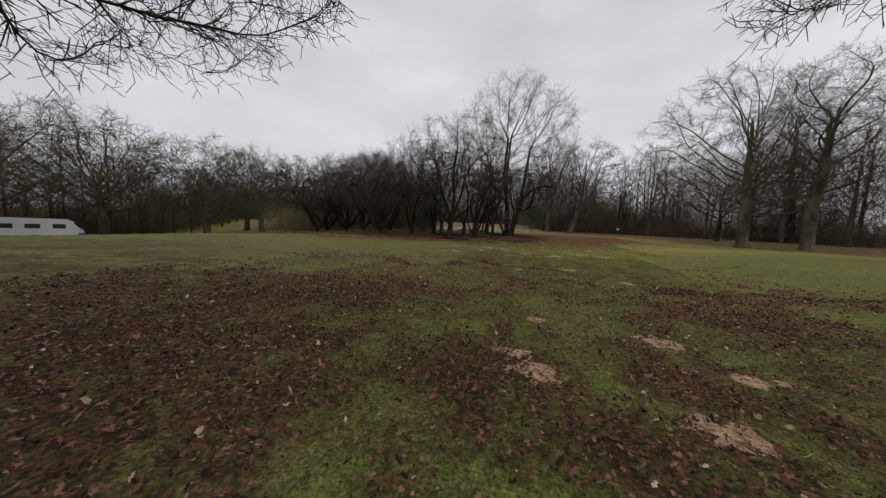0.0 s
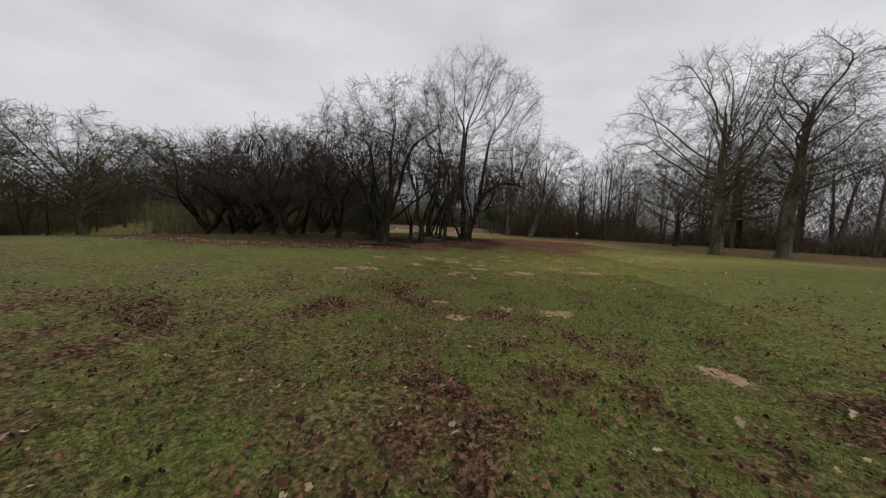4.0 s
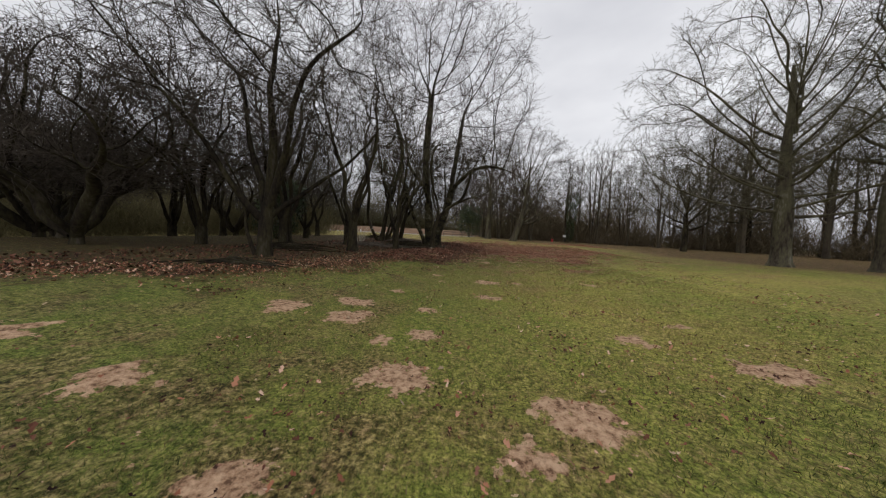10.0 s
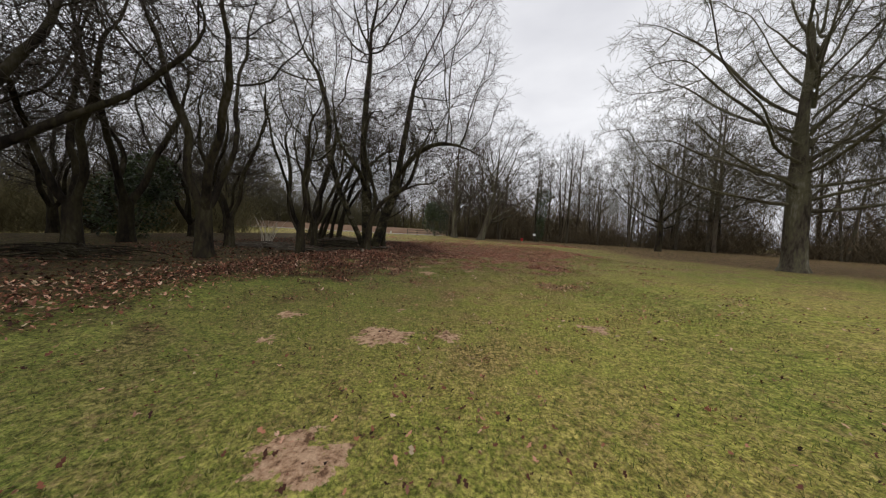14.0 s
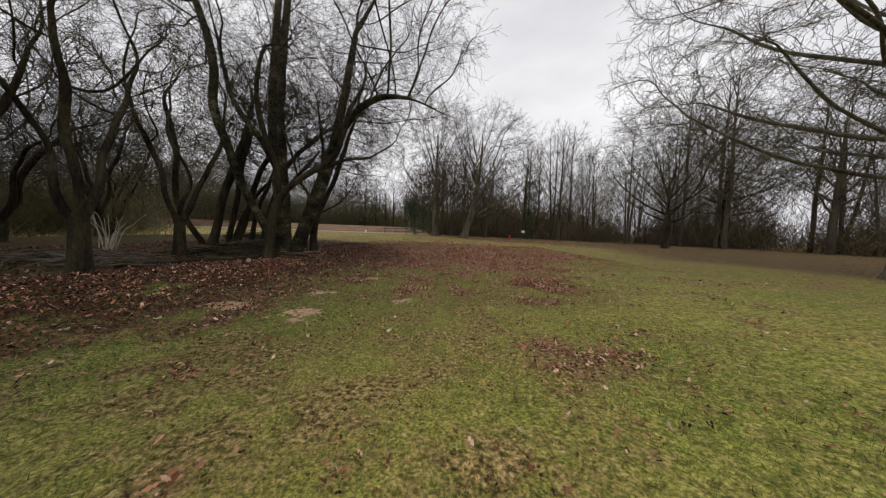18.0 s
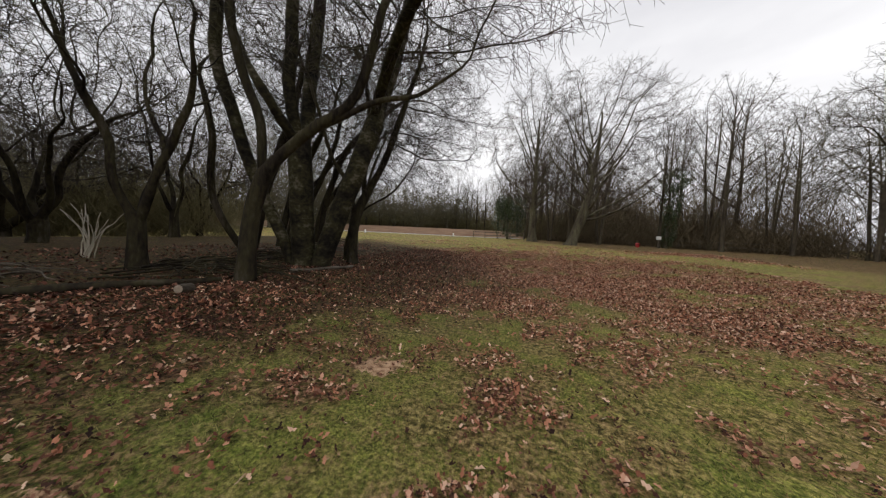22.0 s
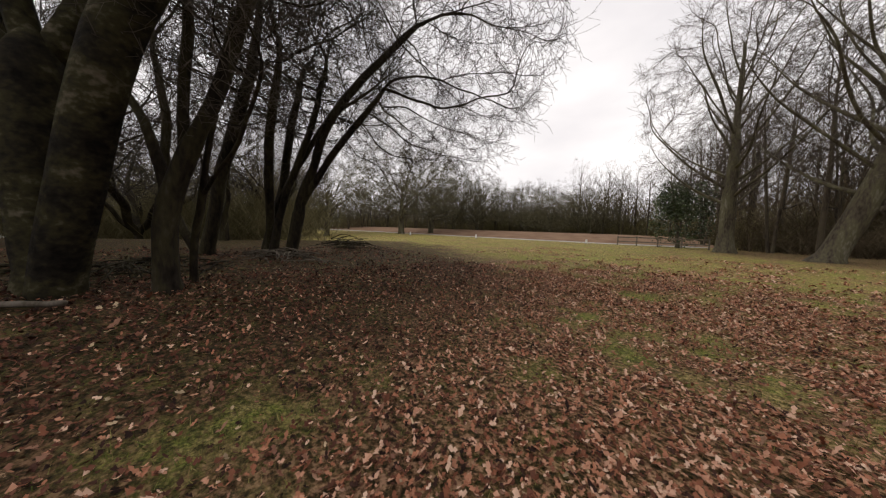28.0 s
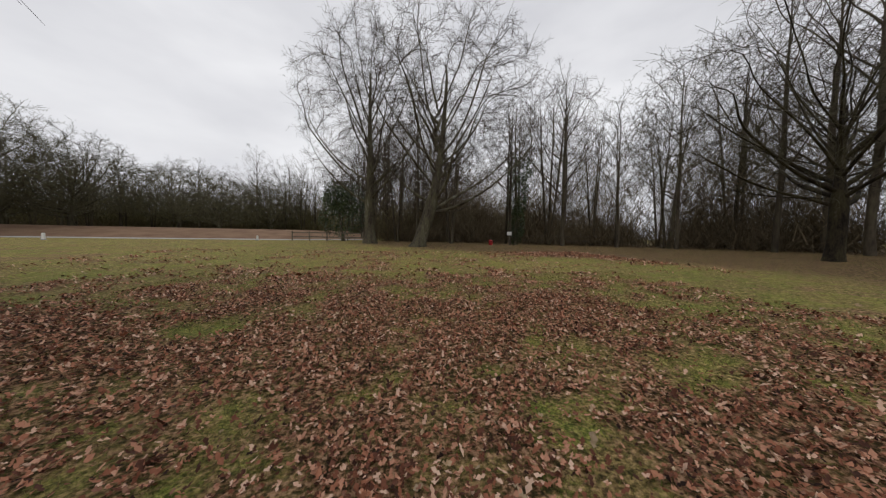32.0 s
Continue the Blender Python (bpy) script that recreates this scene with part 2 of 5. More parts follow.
# drifts of leaves on the grass: x, y, radius
DRIFTS = [(3.27, 6.54, 1.0), (-0.56, 2.86, 0.73), (0.72, 2.24, 0.39), (-3.37, 5.48, 0.9), (-1.9, 5.73, 0.5), (-1.03, 6.11, 0.4), (-0.37, 7.76, 0.48), (3.12, 8.55, 0.49), (-2.06, 10.94, 0.44),
          (1.54, 12.17, 0.3), (-2.56, 11.94, 0.69), (-3.06, 9.95, 0.4), (-0.2, 10.7, 0.41), (4.26, 15.18, 0.37), (-0.9, 22.89, 0.27), (3.92, 26.63, 0.66), (1.08, 23.28, 0.26), (4.23, 29.42, 0.52),
          (4.33, 27.03, 0.47), (1.38, 31.47, 0.44), (1.28, 29.89, 0.37), (4.93, 35.75, 0.82), (4.93, 31.52, 0.87), (0.94, 32.04, 0.47), (-0.83, 34.73, 1.24), (2.98, 38.58, 1.4), (1.2, 34.9, 0.75)]

# green gaps between the drifts: x, y, radius
GAPS = [(-0.48, 36.52, 0.9), (0.18, 36.72, 0.6), (2.67, 35.75, 0.7), (5.57, 38.76, 0.8), (0.21, 41.33, 0.6), (4.7, 41.71, 0.5), (6.57, 42.42, 0.7), (0.52, 33.09, 0.6), (0.4, 34.1, 0.7), (2.4, 35.1, 0.55), (1.57, 36.77, 0.6), (-0.02, 37.77, 0.6)]


def ground_z(x, y):
    x, y = np.asarray(x, float), np.asarray(y, float)
    d = np.hypot(x - lane(y), np.maximum(0, np.maximum(-y, y - 40)))
    z = 0.34 * smooth(2.0, 7.5, d) + 0.020 * np.clip(d - 8, 0, 18) - 0.07 * np.clip(-x - 16, 0, 60) * smooth(70, 40, y)
    return z + 0.03 * (cloudy(x, y, 3.0) - 0.5) * smooth(0, 3, d + 1)


def inside(x, y, corners):
    """Signed reach into a polygon: above 0 inside, in metres."""
    x, y = np.asarray(x, float), np.asarray(y, float)
    odd, near = np.zeros(x.shape, bool), np.full(x.shape, 1e9)
    for (ax, ay), (bx, by) in zip(corners, corners[1:] + corners[:1]):
        hit = ((ay > y) != (by > y)) & (x < (bx - ax) * (y - ay) / (by - ay + 1e-12) + ax)
        odd ^= hit
        q = np.clip(((x - ax) * (bx - ax) + (y - ay) * (by - ay)) / ((bx - ax) ** 2 + (by - ay) ** 2), 0, 1)
        near = np.minimum(near, np.hypot(x - ax - q * (bx - ax), y - ay - q * (by - ay)))
    return np.where(odd, near, -near)


THICKET = [(-26, 13.2), (-17.5, 13.4), (-12.5, 14.6), (-9.0, 17.2), (-5.8, 18.8), (-4.6, 21.5), (-3.9, 25.5), (-3.4, 30), (-2.9, 34), (-2.3, 37), (-4.0, 41), (-12, 46), (-24, 40), (-30, 28)]
WOOD_FLOOR = [(21.5, -10), (20.5, 22), (16.6, 30), (13.5, 38), (15.5, 47), (12.5, 52.5), (6.0, 57.5), (-0.5, 64.5), (2, 90), (90, 90), (90, -10)]


def litter(x, y):
    """Share of the ground that fallen leaves cover."""
    n1, n2 = cloudy(x, y, 2.6), cloudy(x + 50, y, 0.9)
    n3 = value_noise(x + 9, y - 4, 0.3)
    n = 0.25 * n1 + 0.42 * n2 + 0.33 * n3
    start = smooth(1.2, 0.3, np.hypot((x + 4.6) / 3.6, (y - 2.0) / 3.4))
    meadow = smooth(14, 5, y) * 0.38 + smooth(22, 29, y) * 0.25
    margin = smooth(-4.5, -0.5, inside(x, y, THICKET)) * 0.30
    end = smooth(1.15, 0.45, np.hypot((x - 2.8) / 9.0, (y - 41.0) / 9.5))
    drift = np.zeros(x.shape)
    for dx, dy, r in DRIFTS:
        near = (np.abs(x - dx) < 2.4 * r) & (np.abs(y - dy) < 2.4 * r)
        drift[near] = np.maximum(drift[near], smooth(1.7, 0.2, np.hypot(x[near] - dx, y[near] - dy) / r))
    bed = smooth(-1.4, 0.6, inside(x, y, THICKET) + 1.6 * (n2 - 0.5))
    east = smooth(-2.0, 1.5, inside(x, y, WOOD_FLOOR) + 2.0 * (n1 - 0.5))
    base = 0.13 + meadow + 0.26 * start + 0.24 * end + np.where(y > 14, 0.30, 0.28) * drift + margin
    for dx, dy, r in GAPS:
        near = (np.abs(x - dx) < 2.2 * r) & (np.abs(y - dy) < 2.2 * r)
        base[near] -= 0.17 * smooth(1.5, 0.1, np.hypot(x[near] - dx, y[near] - dy) / (r * (0.6 + 0.9 * n2[near])))
    soft = 0.08 * smooth(14, 7, y)
    out = smooth(-0.14 - soft, 0.22 + soft, base - 1.0 * (1 - n))
    return np.clip(np.maximum(np.maximum(out, bed * 0.95), east * 0.9), 0, 1)


def bare(x, y):
    out = np.zeros(np.shape(x))
    wob = 0.25 + 0.9 * value_noise(x, y, 0.20) + 0.6 * value_noise(x + 5, y, 0.08)
    for mx, my, r in MOUNDS:
        r = r * 0.8
        near = (np.abs(x - mx) < 1.5) & (np.abs(y - my) < 1.5)
        if near.any():
            d = np.hypot((x[near] - mx) / 1.25, y[near] - my) / (r * wob[near])
            out[near] = np.maximum(out[near], smooth(1.25, 0.85, d))
    return out


# ---- mesh helpers ----


def raw_mesh(name, verts, faces, mat, smooth_faces=True):
    """A mesh from arrays: verts n x 3 and faces m x 3 or m x 4 (or a list of such arrays)."""
    faces = [f for f in (faces if isinstance(faces, list) else [faces]) if len(f)]
    me = bpy.data.meshes.new(name)
    me.vertices.add(len(verts))
    me.vertices.foreach_set("co", np.ascontiguousarray(verts, np.float32).ravel())
    loops = np.concatenate([f.ravel() for f in faces]).astype(np.int32)
    sizes = np.concatenate([np.full(len(f), f.shape[1], np.int32) for f in faces])
    me.loops.add(len(loops))
    me.loops.foreach_set("vertex_index", loops)
    me.polygons.add(len(sizes))
    me.polygons.foreach_set("loop_start", np.concatenate([[0], np.cumsum(sizes)[:-1]]).astype(np.int32))
    me.polygons.foreach_set("use_smooth", np.full(len(sizes), smooth_faces))
    me.update(calc_edges=True)
    me.materials.append(mat)
    return me


def part(name, data, mat, parent, label=""):
    """Links a bmesh or a finished mesh as one object under a thing or a part."""
    if isinstance(data, bmesh.types.BMesh):
        me = bpy.data.meshes.new(name)
        data.to_mesh(me)
        data.free()
        me.materials.append(mat)
    else:
        me = data
    ob = new(name, me)
    ob.parent = parent
    return tagged(ob, label)


def norm(v):
    return v / (np.linalg.norm(v, axis=-1, keepdims=True) + 1e-9)


def tubes(P, R, sides):
    """Tapered tubes along B lines of n points."""
    B, n, _ = P.shape
    T = norm(np.gradient(P, axis=1))
    ref = np.tile(np.array([0.31, 0.17, 0.93]), (B, 1))
    along = norm(P[:, -1] - P[:, 0])
    ref[np.abs((along * norm(ref)).sum(1)) > 0.8] = (0.9, 0.4, 0.1)
    U = norm(np.cross(T, ref[:, None, :]))
    V = np.cross(T, U)
    a = np.arange(sides) * 2 * math.pi / sides
    ring = U[:, :, None, :] * np.cos(a)[None, None, :, None] + V[:, :, None, :] * np.sin(a)[None, None, :, None]
    verts = (P[:, :, None, :] + ring * R[:, :, None, None]).reshape(-1, 3)
    idx = np.arange(B * n * sides).reshape(B, n, sides)
    q = np.stack([idx[:, :-1], np.roll(idx, -1, 2)[:, :-1], np.roll(idx, -1, 2)[:, 1:], idx[:, 1:]], -1).reshape(-1, 4)
    return verts, q


def tube_mesh(name, groups, mat):
    """One mesh out of several (P, R, sides)."""
    vs, fs, at = [], [], 0
    for P, R, s in groups:
        v, q = tubes(P, R, s)
        vs.append(v)
        fs.append(q + at)
        at += len(v)
    return raw_mesh(name, np.concatenate(vs), np.concatenate(fs), mat)


def stem(rng, base, way, length, r0, r1, n, wander=0.06, pull=(0, 0, 0), flare=0.0, knee=0.0):
    """A single line of n points with its radii."""
    d, p, out = norm(np.array(way, float)), np.array(base, float), []
    for i in range(n):
        out.append(p.copy())
        d = norm(d + rng.normal(0, wander, 3) + np.array(pull))
        p = p + d * length / (n - 1)
    s = np.linspace(0, 1, n)
    R = r0 + (r1 - r0) * s ** 0.8
    R = R * (1 + flare * np.exp(-s * length / 0.45))
    return np.array(out)[None], R[None]


def bent(rng, yaw, base, points, r0, r1, n=18, rough=0.02, flare=0.0):
    """A stem through (across, height[, depth]) points, the across direction turned by yaw degrees."""
    q = np.array([(*p, 0.0)[:3] for p in points], float)
    seg = np.concatenate([[0], np.cumsum(np.linalg.norm(np.diff(q, axis=0), axis=1))])
    s = np.linspace(0, seg[-1], n)
    q = np.stack([np.interp(s, seg, q[:, k]) for k in range(3)], 1)
    for _ in range(2):
        q[1:-1] = (q[:-2] + 2 * q[1:-1] + q[2:]) / 4
    q[1:] += rng.normal(0, rough, (n - 1, 3))
    c, d = math.cos(radians(yaw)), math.sin(radians(yaw))
    P = np.stack([base[0] + q[:, 0] * c - q[:, 2] * d, base[1] + q[:, 0] * d + q[:, 2] * c, q[:, 1]], 1)
    u = s / seg[-1]
    R = (r0 + (r1 - r0) * u ** 0.8) * (1 + flare * np.exp(-s / 0.45)) * rng.uniform(0.95, 1.06, n)
    return P[None], R[None]


def sprout(rng, P, R, k, t0, t1, angle, spread, length, n, wander, pull=(0, 0, 0.0), rf=0.55, tip=0.25, low=0.004, side=None, jit=0.3, clear=0.25):
    """k branches on each line, set between the shares t0 and t1 of it; length: metres, or a function of the share."""
    B, m, _ = P.shape
    t = t0 + (t1 - t0) * (np.arange(k)[None] + rng.random((B, k))) / k
    f = np.clip(t * (m - 1), 0, m - 1.001)
    i, u = f.astype(int), (f - f.astype(int))[..., None]
    b = np.arange(B)[:, None]
    start = P[b, i] * (1 - u) + P[b, i + 1] * u
    T = norm(P[b, i + 1] - P[b, i])
    rad = R[b, i] * (1 - u[..., 0]) + R[b, i + 1] * u[..., 0]
    ref = np.where(np.abs(T[..., 2:3]) > 0.85, np.array([1.0, 0, 0]), np.array([0, 0, 1.0]))
    U = norm(np.cross(T, ref))
    V = np.cross(T, U)
    az = rng.random((B, 1)) * 6.28 + np.arange(k)[None] * 2.4 + rng.normal(0, 0.4, (B, k))
    an = np.radians(angle(t) if callable(angle) else angle) + rng.normal(0, np.radians(spread), (B, k))
    d = T * np.cos(an)[..., None] + (U * np.cos(az)[..., None] + V * np.sin(az)[..., None]) * np.sin(an)[..., None]
    L = (length(t) if callable(length) else length) * rng.uniform(1 - jit, 1 + jit, (B, k))
    d, p, L = d.reshape(-1, 3), start.reshape(-1, 3), np.broadcast_to(L, (B, k)).reshape(-1)
    if side is not None:
        d = norm(d + np.array(side))
    pts = [p]
    for s in range(n - 1):
        p = p + d * (L / (n - 1))[:, None]
        pts.append(p)
        d = norm(d + rng.normal(0, wander, d.shape) + np.array(pull))
    r0 = np.maximum(rad.reshape(-1) * rf, low * 1.3)
    s = np.linspace(0, 1, n)
    Rn = np.maximum(r0[:, None] * (1 + (tip - 1) * s[None]), low)
    P2 = np.stack(pts, 1)
    keep = P2[..., 2].min(1) > clear
    return P2[keep], Rn[keep]


def lathe(outline, seg=16):
    """A turned solid from (radius, height) pairs."""
    bm = bmesh.new()
    rings = []
    for r, z in outline:
        rings.append([bm.verts.new((r * math.cos(a * 2 * math.pi / seg), r * math.sin(a * 2 * math.pi / seg), z)) for a in range(seg)])
    for a, b in zip(rings, rings[1:]):
        for i in range(seg):
            bm.faces.new((a[i], a[(i + 1) % seg], b[(i + 1) % seg], b[i]))
    bm.faces.new(rings[0][::-1])
    bm.faces.new(rings[-1])
    return bm


def block(size, at=(0, 0, 0), bevel=0.01):
    bm = bmesh.new()
    bmesh.ops.create_cube(bm, size=1, matrix=Matrix.Translation(at) @ Matrix.Diagonal((*size, 1)))
    if bevel:
        bmesh.ops.bevel(bm, geom=bm.edges[:], offset=bevel, segments=2, affect="EDGES")
    return bm


def prism(outline, width, at=0.0, bevel=0.0):
    """An (x, z) outline pushed out along y."""
    bm = bmesh.new()
    a = [bm.verts.new((x, at - width / 2, z)) for x, z in outline]
    b = [bm.verts.new((x, at + width / 2, z)) for x, z in outline]
    bm.faces.new(a)
    bm.faces.new(b[::-1])
    for i in range(len(a)):
        j = (i + 1) % len(a)
        bm.faces.new((a[j], a[i], b[i], b[j]))
    bmesh.ops.recalc_face_normals(bm, faces=bm.faces[:])
    if bevel:
        bmesh.ops.bevel(bm, geom=bm.edges[:], offset=bevel, segments=2, affect="EDGES")
    return bm


# ---- ground ----


def spaced(a, b, step, far, grow):
    mid = list(np.arange(a, b, step))
    lo, hi, s = [a], [b], step
    while lo[-1] > -far or hi[-1] < far:
        s *= grow
        lo.append(lo[-1] - s)
        hi.append(hi[-1] + s)
    return np.array(sorted(set(lo + mid + hi)))


xs, ys = spaced(-9, 13, 0.12, 1500, 1.09), spaced(1, 48, 0.14, 1500, 1.09)
GX, GY = np.meshgrid(xs, ys)
dirt, leafy = bare(GX, GY), litter(GX, GY)
# old wet leaf mould in the wood, the south end of the meadow and under the thicket, where tree shade is painted in too
mould_shade = np.clip(np.maximum(smooth(-4.8, -0.6, inside(GX, GY, THICKET)), 0.9 * smooth(11, 3, GY)) + 0.6 * smooth(-2, 2, inside(GX, GY, WOOD_FLOOR)), 0, 1)
lush = smooth(0.36, 0.62, cloudy(GX, GY, 5.0) * 0.7 + 0.3 * value_noise(GX, GY, 0.7) + 0.16 * smooth(0.5, 5.0, GX - lane(GY)) * smooth(8, 16, GY)) * 0.62 * (1 - 0.65 * smooth(28, 34, GY))
# low beside the thicket, where the dark tone paints in canopy shade
dry = smooth(12, 21, GY - 0.8 * np.clip(GX - lane(GY) - 2, 0, 9) + 3 * (cloudy(GX, GY, 4.0) - 0.5)) * (1 - 0.5 * smooth(24, 30, GY)) * (1 - 0.7 * smooth(-6.5, -2, inside(GX, GY, THICKET))) * (0.35 + 0.65 * smooth(-4, 1.5, GX - lane(GY)))
dry = np.maximum(dry, 0.7 * smooth(41, 50, GY))
fine = value_noise(GX, GY, 0.35) * 0.5 + value_noise(GX, GY, 0.13) * 0.5
GZ = ground_z(GX, GY) + 0.03 * (fine - 0.5) * (np.abs(GX) < 20) + dirt * (0.005 + 0.035 * value_noise(GX, GY, 0.33))
nx, ny = len(xs), len(ys)
gi = np.arange(nx * ny).reshape(ny, nx)
gq = np.stack([gi[:-1, :-1], gi[:-1, 1:], gi[1:, 1:], gi[1:, :-1]], -1).reshape(-1, 4)


def ground_material():
    m = bpy.data.materials.new("meadow")
    m.use_nodes = True
    n, l = m.node_tree.nodes, m.node_tree.links
    b = n["Principled BSDF"]
    b.inputs["Roughness"].default_value = 0.9
    b.inputs["Specular IOR Level"].default_value = 0.2
    tc = n.new("ShaderNodeTexCoord")

    def noise_of(scale, detail=4.0, rough=0.5):
        q = n.new("ShaderNodeTexNoise")
        q.inputs["Scale"].default_value, q.inputs["Detail"].default_value, q.inputs["Roughness"].default_value = scale, detail, rough
        l.new(tc.outputs["Object"], q.inputs["Vector"])
        return q.outputs["Fac"]

    def ramp_of(fac, stops):
        q = n.new("ShaderNodeValToRGB")
        e = q.color_ramp.elements
        while len(e) < len(stops):
            e.new(0.5)
        for i, (p, c) in enumerate(stops):
            e[i].position, e[i].color = p, (*c, 1)
        l.new(fac, q.inputs["Fac"])
        return q.outputs["Color"]

    def mixed(fac, a, c):
        q = n.new("ShaderNodeMixRGB")
        for s, v in zip(q.inputs, (fac, a, c)):
            if isinstance(v, (int, float)):
                s.default_value = v
            else:
                l.new(v, s)
        return q.outputs["Color"]

    # sward: tufts of three greens, straw thatch in worn patches, shade between the blades painted dark
    broad = ramp_of(noise_of(0.30, 5), [(0.38, (0.110, 0.150, 0.028)), (0.48, (0.180, 0.195, 0.042)), (0.58, (0.265, 0.215, 0.074))])
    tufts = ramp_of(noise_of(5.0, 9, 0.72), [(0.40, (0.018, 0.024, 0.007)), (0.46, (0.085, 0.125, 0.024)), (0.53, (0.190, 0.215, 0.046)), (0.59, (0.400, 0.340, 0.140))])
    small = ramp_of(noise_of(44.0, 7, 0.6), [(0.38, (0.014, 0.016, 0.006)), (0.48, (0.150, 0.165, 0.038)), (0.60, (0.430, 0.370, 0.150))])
    green = mixed(0.44, mixed(0.68, broad, tufts), small)
    thatch = ramp_of(noise_of(16.0, 8, 0.7), [(0.40, (0.022, 0.015, 0.007)), (0.48, (0.155, 0.112, 0.048)), (0.58, (0.420, 0.320, 0.165))])
    worn = ramp_of(noise_of(1.3, 11, 0.72), [(0.45, (0, 0, 0)), (0.54, (0.9, 0.9, 0.9))])
    rich = n.new("ShaderNodeAttribute")
    rich.attribute_name = "lush"
    deep = ramp_of(noise_of(12.0, 9, 0.7), [(0.40, (0.024, 0.038, 0.008)), (0.48, (0.165, 0.225, 0.038)), (0.58, (0.430, 0.420, 0.130))])
    grass = mixed(rich.outputs["Fac"], mixed(worn, green, thatch), mixed(0.6, broad, deep))
    # shadowed gaps and bright tips between single tufts, painted into the colour
    blade_shade = n.new("ShaderNodeMixRGB")
    blade_shade.blend_type = "MULTIPLY"
    blade_shade.inputs[0].default_value = 1.0
    l.new(grass, blade_shade.inputs[1])
    l.new(ramp_of(noise_of(36.0, 9, 0.75), [(0.40, (0.42, 0.41, 0.38)), (0.50, (1.0, 1.0, 1.0)), (0.60, (1.55, 1.52, 1.45))]), blade_shade.inputs[2])
    grass = blade_shade.outputs["Color"]
    # the south end is toned darker, the north end strawy; canopy shade by the thicket is painted with the dark tone
    dry = n.new("ShaderNodeAttribute")
    dry.attribute_name = "dry"
    dark_tone, dry_tone = n.new("ShaderNodeMixRGB"), n.new("ShaderNodeMixRGB")
    for q, tone in ((dark_tone, (0.70, 0.76, 0.62)), (dry_tone, (1.38, 1.28, 1.04))):
        q.blend_type = "MULTIPLY"
        q.inputs[0].default_value = 1.0
        l.new(grass, q.inputs[1])
        q.inputs[2].default_value = (*tone, 1)
    grass = mixed(dry.outputs["Fac"], dark_tone.outputs["Color"], dry_tone.outputs["Color"])
    # the darkest stop paints the shade between the leaves
    leaves = ramp_of(noise_of(20.0, 7, 0.65), [(0.42, (0.012, 0.006, 0.004)), (0.5, (0.170, 0.082, 0.044)), (0.58, (0.520, 0.300, 0.190))])
    mould_shade = ramp_of(noise_of(20.0, 7, 0.65), [(0.40, (0.005, 0.003, 0.002)), (0.5, (0.036, 0.017, 0.010)), (0.62, (0.130, 0.062, 0.036))])
    # this mask holds leaf mould plus the tree shade painted around the thicket
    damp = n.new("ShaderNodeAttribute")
    damp.attribute_name = "mould_shade"
    leaves = mixed(damp.outputs["Fac"], leaves, mould_shade)
    soil = ramp_of(noise_of(14.0, 9, 0.68), [(0.38, (0.13, 0.068, 0.038)), (0.46, (0.38, 0.232, 0.138)), (0.60, (0.58, 0.390, 0.250))])
    at1, at2 = n.new("ShaderNodeAttribute"), n.new("ShaderNodeAttribute")
    at1.attribute_name, at2.attribute_name = "litter", "bare"
    speck = n.new("ShaderNodeMath")
    speck.operation = "MULTIPLY_ADD"
    speck.inputs[1].default_value = 3.0
    l.new(noise_of(4.0, 10, 0.75), speck.inputs[0])
    speck.inputs[2].default_value = -1.5
    fac = n.new("ShaderNodeMath")
    fac.operation, fac.use_clamp = "ADD", True
    l.new(at1.outputs["Fac"], fac.inputs[0])
    l.new(speck.outputs[0], fac.inputs[1])
    edge = n.new("ShaderNodeMath")
    edge.operation = "MULTIPLY"
    edge.inputs[1].default_value = 0.85
    l.new(fac.outputs[0], edge.inputs[0])
    ragged = n.new("ShaderNodeMath")
    ragged.operation = "MULTIPLY_ADD"
    ragged.inputs[1].default_value = 3.2
    l.new(noise_of(11.0, 8, 0.65), ragged.inputs[0])
    ragged.inputs[2].default_value = -1.6
    crumb = n.new("ShaderNodeMath")
    crumb.operation = "ADD"
    l.new(at2.outputs["Fac"], crumb.inputs[0])
    l.new(ragged.outputs[0], crumb.inputs[1])
    dug = ramp_of(crumb.outputs[0], [(0.46, (0, 0, 0)), (0.60, (1, 1, 1))])
    col = mixed(dug, mixed(edge.outputs[0], grass, leaves), soil)
    l.new(col, b.inputs["Base Color"])
    bp = n.new("ShaderNodeBump")
    bp.inputs["Strength"].default_value, bp.inputs["Distance"].default_value = 0.8, 0.04
    l.new(noise_of(40.0, 6), bp.inputs["Height"])
    l.new(bp.outputs["Normal"], b.inputs["Normal"])
    return m


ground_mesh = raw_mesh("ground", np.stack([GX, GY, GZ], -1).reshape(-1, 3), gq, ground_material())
for key, values in (("litter", leafy), ("bare", dirt), ("lush", lush), ("mould_shade", mould_shade), ("dry", dry)):
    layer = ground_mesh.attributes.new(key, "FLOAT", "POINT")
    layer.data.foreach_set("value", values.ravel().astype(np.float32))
ground = tagged(new("ground", ground_mesh), "damp winter meadow with leaf litter and red molehills", "ground", kind="structure")


def gz(x, y):
    return float(ground_z(x, y))


# ---- road and verge beyond the meadow ----


